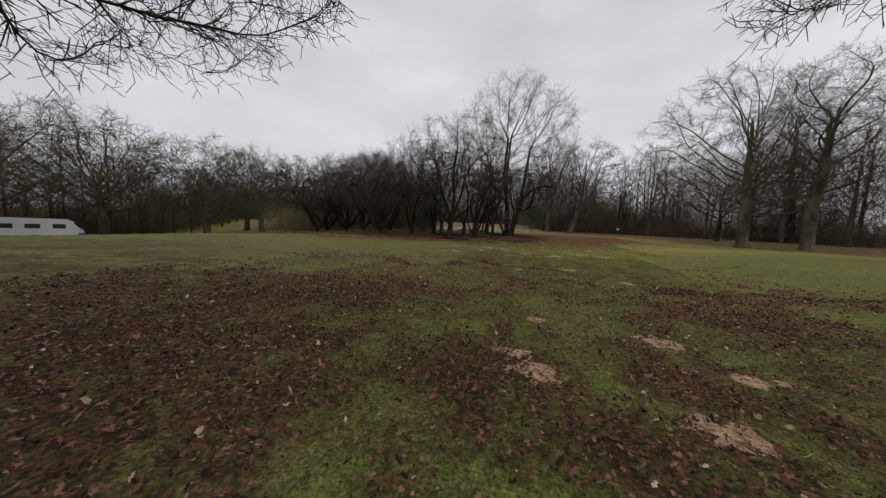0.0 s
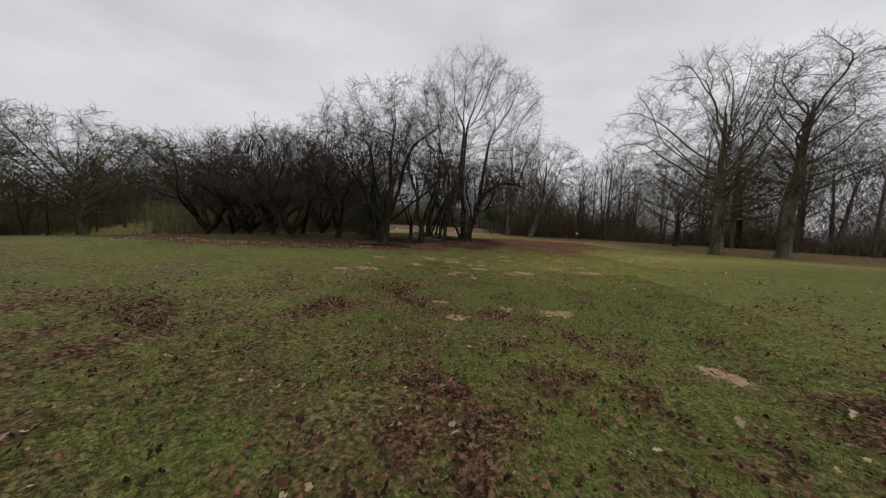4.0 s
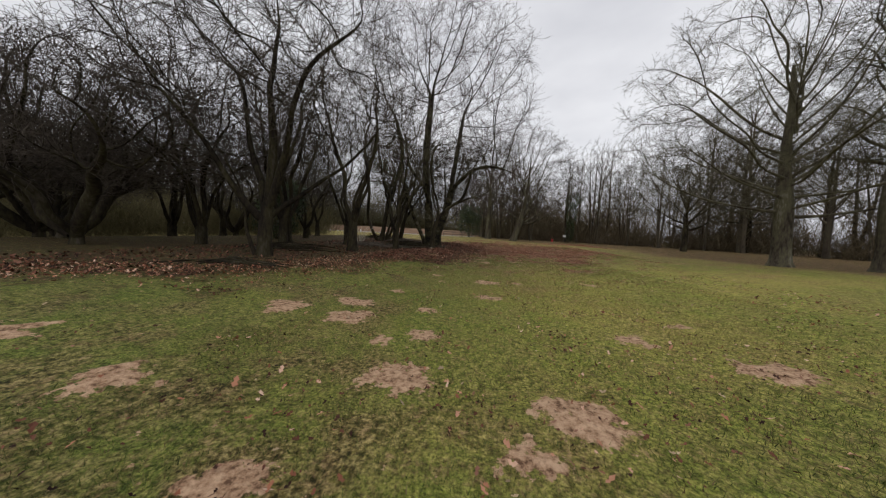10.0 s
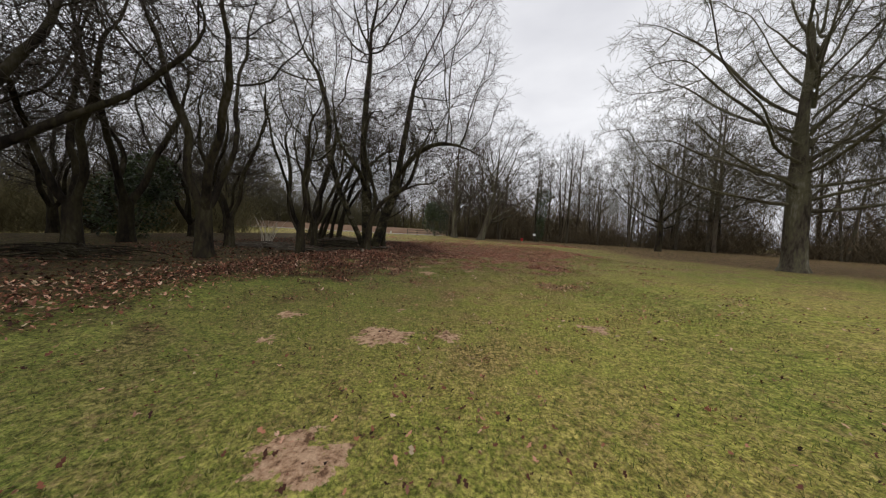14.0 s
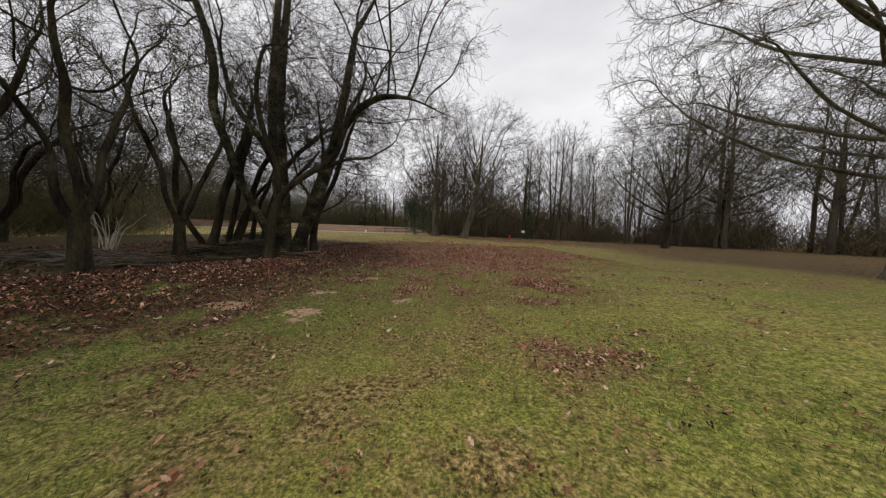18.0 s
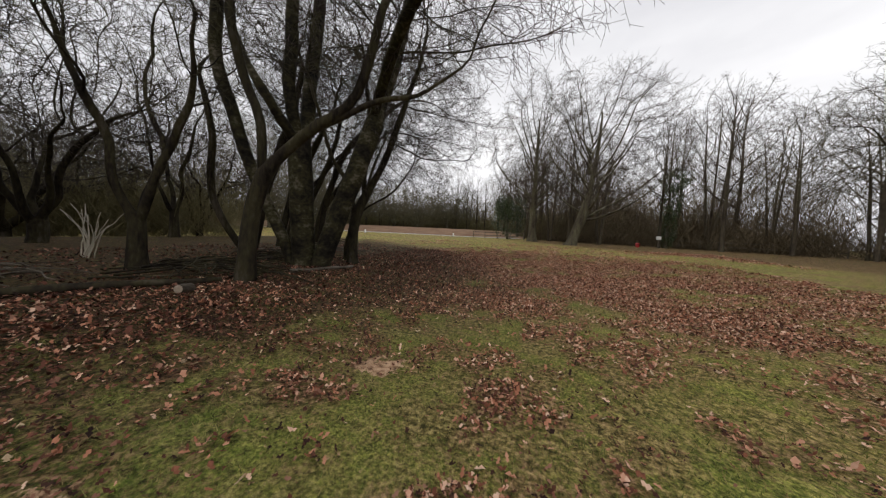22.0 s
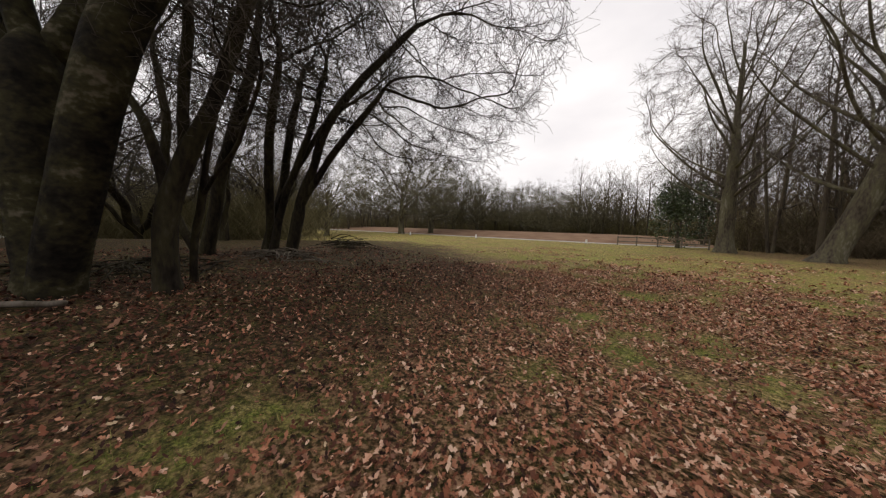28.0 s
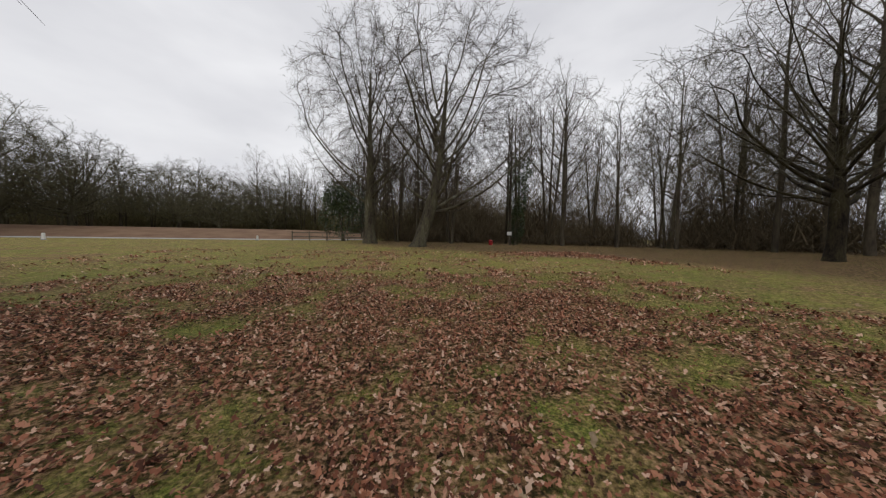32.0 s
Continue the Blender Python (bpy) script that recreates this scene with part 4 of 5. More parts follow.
def thorn_stems(g, count, out, height, r, bole):
    """Twisting stems that part from one short bole."""
    lines = [(0, B, [(0, -0.25), (0.04, bole * 0.5), (0.02, bole)], r * 1.55, r * 1.25, 8, 0.015, 0.4)]
    for i in range(count):
        a = math.degrees(i * 6.283 / count + g.uniform(-0.4, 0.4))
        o = out * g.uniform(0.6, 1.2)
        lines.append((a, B, [(0.03, bole - 0.1), (0.32 * o, bole + 0.16 * height, g.normal(0, 0.12)), (0.36 * o, bole + 0.32 * height, g.normal(0, 0.2)), (0.75 * o, bole + height * g.uniform(0.48, 0.7), g.normal(0, 0.3))], r * g.uniform(0.7, 1.0), r * 0.3, 14, 0.035, 0.0))
    return lines


DENSE = ((3, 0.6, 50, 0.0), (2, 0.3, 52))
t_b = stood(spreading("hawthorn_tree", 92, thorn_stems(tree_rng, 5, 1.8, 4.6, 0.125, 0.7), [(0, 0, 5.2, 3.9, 3.9, 3.5, 2.6), (0, 0, 4.2, 4.4, 4.4, 1.2, 1.0)], 900, 0.21, 0.009, "dense dark hawthorn with twisted stems",
      (BARK, TWIG), 0.3, 3.0, 0.5, (0, 0, 0.0), 0.3, 0.045, *DENSE, 0.008), -12.0, 23.85)
t_c = stood(spreading("hawthorn_tree", 93, thorn_stems(tree_rng, 6, 2.6, 3.4, 0.11, 0.45), [(0, 0, 4.2, 4.2, 4.2, 3.2, 2.6), (0, 0, 3.2, 4.6, 4.6, 1.0, 1.4)], 950, 0.20, 0.009, "low spreading hawthorn with dense twigs",
      (BARK, TWIG), 0.3, 3.0, 0.5, (0, 0, 0.0), 0.3, 0.045, *DENSE, 0.0085), -16.1, 22.15)
t_d = stood(spreading("hawthorn_tree", 94, thorn_stems(tree_rng, 3, 1.5, 4.6, 0.13, 1.3), [(0, 0, 6.0, 2.8, 2.8, 2.8, 2.4)], 420, 0.17, 0.0085, "tall crooked thorn tree inside the thicket",
      (BARK, TWIG_GREEN), 0.3, 3.0, 0.5, (0, 0, 0.03), 0.28, 0.04, (2, 0.55, 50, 0.0), (2, 0.28, 52), 0.0065), -9.6, 25.6)
for x, y, src, turn, sc in [(-13.4, 21.0, t_c, 1.1, 0.95), (-18.6, 22.8, t_c, 2.0, 1.0), (-21.5, 22.0, t_c, 4.0, 0.95), (-6.4, 26.2, t_d, 3.3, 1.12), (-8.4, 29.4, t_d, 0.7, 0.9), (-11.5, 28.4, t_d, 5.0, 1.15),
                            (-6.38, 32.36, t_d, 4.2, 0.85), (-13.5, 33.0, t_b, 1.4, 1.05), (-17.5, 27.0, t_b, 3.0, 1.0), (-15.5, 37.5, t_d, 0.4, 1.0), (-20.5, 34.0, t_c, 1.0, 1.05),
                            (-5.2, 29.0, t_d, 5.6, 0.85), (-24.0, 26.0, t_c, 5.2, 0.95),
                            (-18.5, 31.0, t_d, 2.6, 1.0), (-18.0, 40.0, t_b, 4.6, 0.9)]:
    again(src, x, y, turn, sc)

# beeches where the meadow ends
stood(spreading("beech_tree", 101, [pole(tree_rng, 15.0, 0.48, 0.08, (0.0, 0.0), sway=0.05, flare=0.8, n=20)] + limb_fan(tree_rng, 24, 2.8, 13.0, 62, 16, (8.0, 8.6, 7.0, 4.6), 0.13, 0.45),
      [(-0.2, 0, 11.0, 6.2, 6.2, 9.6, 7.5)], 1250, 0.44, 0.012,
      "tall bare beech with many rising grey limbs", (OAK_BARK, TWIG), 0.5, 3.6, 0.72, (0, 0, 0.12), 0.09, 0.06, (3, 0.85, 36, 0.03), (2, 0.45, 40), 0.0095), 0.37, 65.87, 0.6)
stood(spreading("beech_tree", 102, [(0, B, [(-0.25, -0.3), (0.05, 0.8), (0.5, 2.2), (0.9, 3.6), (1.3, 6.0), (1.7, 9.0), (1.9, 13.5)], 0.50, 0.08, 22, 0.02, 0.7)]
      + limb_fan(tree_rng, 22, 2.6, 11.5, 66, 18, (9.0, 8.6, 7.0, 4.6), 0.14, 0.4, (1.2, 0.0)) + [(0, B, [(0.7, 2.7), (3.0, 4.2, 0.5), (5.4, 5.6, 0.8), (8.2, 8.4, 0.9)], 0.15, 0.03, 12, 0.02, 0.0)],
      [(2.2, 0, 9.8, 7.6, 7.2, 8.8, 6.6)], 1600, 0.48, 0.012,
      "broad bare beech with a flared leaning foot", (OAK_BARK, TWIG), 0.5, 3.6, 0.72, (0, 0, 0.12), 0.09, 0.06, (3, 0.85, 36, 0.03), (2, 0.45, 40), 0.0095), 4.68, 61.62)

# the tree behind the start, whose twigs hang into view
start_tree = stood(spreading("spreading_tree", 111, thorn_stems(tree_rng, 4, 2.2, 4.2, 0.14, 1.8), [(0, 0, 5.6, 5.8, 5.8, 3.6, 3.0)], 950, 0.22, 0.009, "spreading bare tree with hanging knobbly twigs",
      (BARK, TWIG), 0.3, 3.5, 0.55, (0, 0, -0.02), 0.24, 0.045, (4, 0.45, 50, -0.08), (3, 0.18, 55), 0.007), -5.4, -0.6)
again(start_tree, 5.7, 1.8, 2.0, 0.92)

# ---- woodland ----


def wood_tree(seed, stems, blobs, count, r0, label, twig=TWIG, rise=0.16):
    g = np.random.default_rng(seed)
    lines = [pole(g, h, r * 0.66, 0.02, lean, foot, 0.07, 0.35, 14) for h, r, lean, foot in stems]
    for h, r, lean, foot in stems:
        lines += limb_fan(g, 18 // len(stems), h * 0.26, h * 0.9, 60, 22, (h * 0.36, h * 0.36, h * 0.26, h * 0.15), r * 0.36, 0.3, (foot[0] + lean[0] * h * 0.6, foot[1] + lean[1] * h * 0.6))
    return spreading("woodland_tree", seed, lines, blobs, count, r0, 0.014, label, (WOOD_BARK, twig), 0.55, 5.0, 0.85, (0, 0, rise), 0.16, 0.10, (2, 0.9, 40, 0.02), (1, 0.5, 44), 0.011, group="woodland edge trees")


def shrub(seed, height, spread, label):
    g = np.random.default_rng(seed)
    lines = [pole(g, height * g.uniform(0.45, 0.7), 0.035, 0.014, (g.normal(0, 0.3 * spread), g.normal(0, 0.3 * spread)), (g.uniform(-1.3, 1.3), g.uniform(-1.3, 1.3)), 0.08, 0.2, 6, -0.1) for _ in range(7)]
    return spreading("shrub", seed, lines, [(0, 0, height * 0.5, 1.6 + spread, 1.6 + spread, height * 0.5, height * 0.42)], 190, 0.045, 0.012, label, (BRUSH, BRUSH), 0.3, 2.0, 0.4, (0, 0, 0.08), 0.25, 0.2,
                     (2, 0.5, 46, 0.0), (1, 0.25, 50), 0.018, category="shrub", group="woodland undergrowth")


WOOD = [
    wood_tree(201, [(17.0, 0.19, (0.01, 0.0), (0, 0))], [(0.1, 0, 12.0, 3.6, 3.6, 6.8, 7.4)], 260, 0.15, "slender bare woodland tree with rising twigs"),
    wood_tree(202, [(14.5, 0.15, (0.09, 0.03), (0.15, 0)), (15.0, 0.14, (-0.07, 0.05), (-0.15, 0.1)), (14.0, 0.13, (0.0, -0.08), (0, -0.15))], [(0, 0, 11.0, 3.8, 3.8, 6.0, 6.4)], 270, 0.12, "thin bare woodland tree of several stems"),
    wood_tree(203, [(18.0, 0.25, (0.0, 0.01), (0, 0))], [(0, 0, 12.0, 4.4, 4.4, 7.6, 7.6)], 340, 0.19, "tall bare woodland tree with a purple haze of twigs", TWIG_PURPLE),
    wood_tree(204, [(12.0, 0.18, (0.10, 0.0), (0.15, 0)), (11.0, 0.17, (-0.11, 0.05), (-0.15, 0))], [(0, 0, 9.0, 4.6, 4.6, 6.2, 5.4)], 290, 0.15, "bare mossy woodland tree with a rounded crown", TWIG_GREEN, 0.08),
    wood_tree(205, [(12.0, 0.30, (0.02, 0.0), (0, 0))], [(0, 0, 9.5, 6.0, 6.0, 7.6, 6.0)], 400, 0.25, "broad bare woodland oak", TWIG_GREEN, 0.08),
]
SHRUBS = [shrub(301, 3.6, 0.7, "dense leafless brown undergrowth"), shrub(302, 2.6, 1.0, "low tangled leafless bramble and scrub")]

# the edge of the wood as a line, nearest row first
EDGE = [(38, -20), (38, 0), (37, 20), (34, 36), (31, 50), (23, 60), (12, 68), (4, 71), (-2.5, 77), (-3, 92), (-14, 106), (-40, 104), (-75, 92), (-92, 70), (-84, 45), (-72, 30), (-74, 10), (-70, -12), (-60, -40)]


def along_edge(offset, step, jitter, rng):
    pts = np.array(EDGE, float)
    seg = np.concatenate([[0], np.cumsum(np.linalg.norm(np.diff(pts, axis=0), axis=1))])
    out, s = [], 0.0
    while s < seg[-1]:
        x, y = np.interp(s, seg, pts[:, 0]), np.interp(s, seg, pts[:, 1])
        x2, y2 = np.interp(s + 1, seg, pts[:, 0]), np.interp(s + 1, seg, pts[:, 1])
        d = math.hypot(x2 - x, y2 - y) + 1e-6
        nx_, ny_ = (y2 - y) / d, -(x2 - x) / d
        q = offset + rng.uniform(-jitter, jitter)
        out.append((x + nx_ * q, y + ny_ * q))
        s += step * rng.uniform(0.6, 1.4)
    return out


wood_rng = np.random.default_rng(17)
first = [True] * 8
for offset, step, jit in ((1.0, 4.6, 1.5), (5.0, 4.4, 2.0), (11.0, 6.4, 3.0)):
    for x, y in along_edge(offset, step, jit, wood_rng):
        i = int(wood_rng.choice(5, p=(0.3, 0.25, 0.2, 0.17, 0.08)))
        turn, sc = wood_rng.uniform(0, 6.28), wood_rng.uniform(0.75, 1.12) * (0.68 if x > 27 and y < 44 else 1.0)
        if first[i]:
            first[i] = False
            WOOD[i].matrix_basis = Matrix.Translation((x, y, gz(x, y))) @ Matrix.Rotation(turn, 4, "Z") @ Matrix.Scale(sc, 4)
        else:
            again(WOOD[i], x, y, turn, sc)
for offset, step, jit in ((3.5, 7.0, 1.2), (8.0, 8.0, 2.0)):
    for x, y in along_edge(offset, step, jit, wood_rng):
        i = int(wood_rng.integers(2))
        turn, sc = wood_rng.uniform(0, 6.28), wood_rng.uniform(0.8, 1.25) * (0.55 if x > 4 else 1.0)
        if first[5 + i]:
            first[5 + i] = False
            SHRUBS[i].matrix_basis = Matrix.Translation((x, y, gz(x, y))) @ Matrix.Rotation(turn, 4, "Z") @ Matrix.Scale(sc, 4)
        else:
            again(SHRUBS[i], x, y, turn, sc)



# broad old trees that stand free beyond the road and the west field
far_oak = stood(spreading("oak_tree", 58, [pole(tree_rng, 9.5, 0.60, 0.16, sway=0.1, n=16)] + limb_fan(tree_rng, 22, 2.8, 9.0, 82, 24, (9.6, 10.4, 9.0, 6.4), 0.2), [(0, 0, 8.4, 12.4, 12.4, 10.6, 5.6)], 1300, 0.6, 0.02, "old bare oak with a round crown across the field",
      (OAK_BARK, TWIG_OLIVE), 0.7, 6.0, 1.15, (0, 0, 0.06), 0.18, 0.12, (3, 1.2, 42, 0.02), (2, 0.65, 48), 0.022), -46.5, 67.6)
for x, y, turn, sc in [(-50, 78, 1.0, 1.02), (-55, 90, 2.5, 0.8), (-46, 90, 4.0, 0.84), (-30, 97, 0.5, 0.6), (-62, 58, 3.0, 0.95), (-56, 3, 5.0, 0.95), (-63, 22, 2.0, 1.0), (-58, 33, 0.3, 0.92), (-60, 45, 4.4, 0.95), (-50, -14, 1.4, 0.95), (-66, 12, 3.6, 1.0), (-40, 102, 5.5, 0.75), (-72, 50, 1.9, 1.0), (-24, 103, 2.2, 0.62)]:
    again(far_oak, x, y, turn, sc)


def far_wood(name, line, offset, depth, count, low, high, thick, seed, mat, label, even=1.3):
    """The deep wood behind its edge: fine crossing twigs too many to count, as one mesh."""
    g = np.random.default_rng(seed)
    pts = np.array(line, float)
    seg = np.concatenate([[0], np.cumsum(np.linalg.norm(np.diff(pts, axis=0), axis=1))])
    s = g.uniform(0, seg[-1] - 1, count)
    x, y = np.interp(s, seg, pts[:, 0]), np.interp(s, seg, pts[:, 1])
    dx, dy = np.interp(s + 1, seg, pts[:, 0]) - x, np.interp(s + 1, seg, pts[:, 1]) - y
    d = np.hypot(dx, dy) + 1e-6
    q = offset + g.random(count) * depth
    x, y = x + dy / d * q + g.normal(0, 1.0, count), y - dx / d * q + g.normal(0, 1.0, count)
    h = (low + (high - low) * g.random(count) ** even) * (0.45 + 1.0 * cloudy(x, y, 7.0))
    z0 = h * g.random(count) ** 1.15
    L = g.uniform(0.7, 2.8, count)
    way = norm(np.concatenate([0.75 * g.normal(0, 1, (count, 2)), np.ones((count, 1))], 1))
    flat = norm(np.cross(way, g.normal(0, 1, (count, 3))))
    base = np.stack([x, y, ground_z(x, y) + z0 - 0.1], -1)
    w = (thick * g.uniform(0.5, 1.5, count))[:, None] * flat
    tip = base + way * L[:, None]
    verts = np.stack([base - w, base + w, tip + w * 0.3, tip - w * 0.3], 1).reshape(-1, 3)
    me = raw_mesh(name, verts, np.arange(count * 4).reshape(count, 4), mat, False)
    return tagged(new(name, me), label, "woodland", kind="stuff")


NORTH = [(40, 106), (-20, 112), (-70, 108), (-105, 84), (-100, 40)]
far_wood("far_wood", EDGE, 6.0, 26.0, 120000, 3.5, 10.0, 0.023, 61, BRUSH, "deep leafless wood behind the meadow edge", 1.5)
far_wood("far_wood", EDGE[1:6], 5.0, 16.0, 12000, 3.0, 8.5, 0.028, 65, BRUSH, "leafless saplings and undergrowth in the east wood", 1.2)
far_wood("far_wood", EDGE[3:9], 3.0, 18.0, 26000, 7.0, 14.0, 0.020, 66, BRUSH, "haze of fine bare twigs in the north wood", 0.9)
far_wood("far_scrub", EDGE[:9], 3.0, 14.0, 40000, 0.7, 2.4, 0.021, 62, BRUSH, "dark leafless scrub along the foot of the wood")
far_wood("far_scrub", EDGE[8:], 3.0, 14.0, 60000, 2.0, 5.5, 0.026, 64, HEDGE, "olive brown leafless scrub across the field")
far_wood("thicket_scrub", [(-31, 25), (-28, 32), (-24, 38), (-17, 43)], -1.0, 4.5, 15000, 0.8, 3.4, 0.012, 67, HEDGE, "olive brown scrub on the far side of the thicket", 1.2)
far_wood("far_hedge", NORTH, -4.0, 12.0, 90000, 4.5, 11.0, 0.045, 63, HEDGE, "olive brown hedge and wood beyond the road", 1.0)

# ---- evergreens ----


def leaf_mass(seed, blobs, count, size):
    """Small leaves spread through a few uneven clumps: (x, y, z, rx, ry, rz)."""
    g = np.random.default_rng(seed)
    pick = g.integers(len(blobs), size=count)
    bl = np.array(blobs)[pick]
    d = norm(g.normal(0, 1, (count, 3)))
    rad = (0.45 + 0.55 * g.random(count) ** 0.5) * (0.75 + 0.5 * value_noise(d[:, 0] * 3 + pick * 7, d[:, 1] * 3 + d[:, 2] * 2, 1.0))
    c = bl[:, :3] + d * bl[:, 3:] * rad[:, None]
    u = norm(g.normal(0, 1, (count, 3)))
    v = norm(np.cross(u, g.normal(0, 1, (count, 3))))
    s = size * g.uniform(0.6, 1.3, count)[:, None]
    verts = np.stack([c - u * s, c + v * s * 0.45, c + u * s, c - v * s * 0.45], 1).reshape(-1, 3)
    return raw_mesh("foliage", verts, np.arange(count * 4).reshape(count, 4), EVERGREEN, False)


def evergreen(name, x, y, blobs, count, size, seed, trunk, label):
    root = tagged(new(name), label, "tree" if trunk else "bush")
    g = np.random.default_rng(seed)
    top = max(q[2] for q in blobs)
    if trunk:
        P, R = stem(g, (0, 0, -0.3), (0.04, 0, 1), trunk, 0.2, 0.03, 12, 0.04, flare=0.3)
        part("trunk", tube_mesh("trunk", [(P, R, 8)], WOOD_BARK), WOOD_BARK, root)
    else:
        for i in range(5):
            P, R = stem(g, (0, 0, -0.2), (g.normal(0, 0.5), g.normal(0, 0.5), 1), top, 0.06, 0.02, 7, 0.08)
            part("stem", tube_mesh("stem", [(P, R, 6)], WOOD_BARK), WOOD_BARK, root)
    tagged(part("foliage", leaf_mass(seed, blobs, count, size), EVERGREEN, root), kind="stuff")
    root.location = (x, y, gz(x, y))
    return root


evergreen("ivy_clad_tree", 14.6, 66.8, [(0.1, 0, 2, 0.9, 0.9, 2.2), (0.2, 0, 5, 1.1, 1.1, 2.2), (0.4, 0.1, 7.6, 1.5, 1.3, 1.4)], 5000, 0.10, 91, 15.0, "dark tree trunk wrapped in thick green ivy")
evergreen("holly_tree", -3.6, 74.0, [(0, 0, 2.6, 2.8, 2.6, 2.6), (0.6, 0, 4.8, 2.2, 2.0, 2.2), (-0.8, 0.2, 5.0, 1.6, 1.6, 1.8)], 6000, 0.13, 92, 8.5, "dark green holly at the edge of the wood")
evergreen("laurel_bush", 30.5, 31.5, [(0, 0, 1.2, 2.4, 2.2, 1.3), (1.5, 0.8, 1.0, 1.8, 1.6, 1.1)], 5000, 0.11, 93, 0, "low dark evergreen bush at the wood edge")
evergreen("holly_bush", -13.6, 30.0, [(0, 0, 1.4, 1.4, 1.4, 1.5), (0.8, 0.3, 2.6, 1.0, 1.0, 1.2)], 5000, 0.08, 94, 0, "green holly bush inside the thicket")

# ---- fallen leaves ----


def leaf_field(name, mat, count, box, seed, size, label, floor=0.0, power=1.0, zone=None):
    """Curled lobed leaves laid where the litter lies; one mesh, since nobody could count them."""
    g = np.random.default_rng(seed)
    x, y = g.uniform(box[0], box[2], count * 6), g.uniform(box[1], box[3], count * 6)
    keep = g.random(count * 6) < floor * smooth(0.42, 0.66, cloudy(x + 80, y, 0.7)) * 2.2 + litter(x, y) ** power
    if zone is not None:
        keep &= g.random(count * 6) < zone(x, y)
    x, y = x[keep][:count], y[keep][:count]
    n = len(x)
    out = np.array([(-0.5, 0), (-0.24, 0.22), (-0.08, 0.10), (0.14, 0.27), (0.5, 0.0), (0.14, -0.27), (-0.08, -0.10), (-0.24, -0.22)])
    m = len(out)
    s = size * g.uniform(0.45, 1.0, n) * (1 + 0.5 * g.random(n) ** 3)
    curl, roll = g.uniform(-0.5, 1.3, n), g.uniform(-0.3, 0.9, n)
    lx, ly = out[None, :, 0] * s[:, None], out[None, :, 1] * s[:, None] * g.uniform(0.85, 1.4, n)[:, None]
    lz = (curl[:, None] * lx ** 2 + 2.6 * roll[:, None] * ly ** 2) / s[:, None]
    tilt, tz = g.normal(0, 0.42, (n, 2)), g.uniform(0, 6.28, n)
    c, q = np.cos(tz)[:, None], np.sin(tz)[:, None]
    lz = lz + tilt[:, :1] * lx + tilt[:, 1:] * ly
    wx, wy = x[:, None] + lx * c - ly * q, y[:, None] + lx * q + ly * c
    base = ground_z(x, y) + 0.018 + g.uniform(0.0, 0.03, n)
    lz = lz - np.minimum(lz.min(1, keepdims=True) + 0.01, 0)
    verts = np.stack([wx, wy, base[:, None] + lz], -1).reshape(-1, 3)
    k = np.arange(n)[:, None] * m
    quads = np.array([(2, 3, 4, 5), (0, 1, 2, 6)])
    tris = np.array([(2, 5, 6), (0, 6, 7)])
    f4 = (k[:, None] + quads[None]).reshape(-1, 4)
    f3 = (k[:, None] + tris[None]).reshape(-1, 3)
    return tagged(new(name, raw_mesh(name, verts, [f4, f3], mat, False)), label, "leaves", kind="stuff")


def wet_and_shaded(x, y):
    """1 beside and under the thicket, where leaves lie wet and darker leaves paint in its shade."""
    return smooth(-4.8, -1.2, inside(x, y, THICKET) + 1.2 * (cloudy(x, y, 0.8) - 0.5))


leaf_field("fallen_leaves", LEAF, 72000, (-4, 30, 10, 47), 5, 0.057, "brown oak leaves strewn thickly over the grass", 0.01, 1.2, lambda x, y: 1 - 0.9 * wet_and_shaded(x, y))
leaf_field("fallen_leaves", DARK_LEAF, 20000, (-5, 24, 3, 44), 25, 0.056, "dark wet leaves along the thicket edge, with its shade in their colour", 0.01, 1.2, wet_and_shaded)
leaf_field("fallen_leaves", DARK_LEAF, 15000, (-3, 31, 9, 46), 26, 0.052, "dark old leaves among the brown ones", 0.02, 1.0)
leaf_field("fallen_leaves", LEAF, 9000, (-8, 47, 14, 56), 15, 0.09, "brown leaves thinning out towards the road", 0.02, 1.2)
leaf_field("fallen_leaves", DARK_LEAF, 24000, (-8, -1, 7, 8.5), 6, 0.056, "dark wet leaves scattered over the damp meadow", 0.03, 1.2)
leaf_field("fallen_leaves", DARK_LEAF, 10000, (-6, 8, 7, 14), 7, 0.055, "brown leaves scattered in patches over the meadow", 0.05, 1.2)
leaf_field("fallen_leaves", LEAF, 9000, (-3.4, 14, 8, 31), 8, 0.058, "brown leaves in drifts on the meadow", 0.04, 1.3, lambda x, y: 1 - 0.9 * wet_and_shaded(x, y))
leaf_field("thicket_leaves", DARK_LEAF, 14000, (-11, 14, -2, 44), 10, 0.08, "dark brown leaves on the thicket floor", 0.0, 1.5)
leaf_field("thicket_leaves", LEAF, 9000, (-15, 13, -2, 33), 30, 0.062, "band of red brown leaves along the thicket edge", 0.0, 0.6,
           lambda x, y: smooth(-1.5, -0.5, inside(x, y, THICKET) + 1.2 * (cloudy(x, y, 1.1) - 0.5)) * smooth(1.9, 0.6, inside(x, y, THICKET)))
leaf_field("leaf_crumbs", DARK_LEAF, 44000, (-5, 0.5, 8, 32), 19, 0.04, "small dark scraps of leaf trodden into the grass", 0.10, 0.8)
leaf_field("pale_leaves", PALE_LEAF, 3500, (-6, 0, 11, 50), 9, 0.065, "pale dry leaves scattered over the grass", 0.12, 1.0)

# ---- grass ----


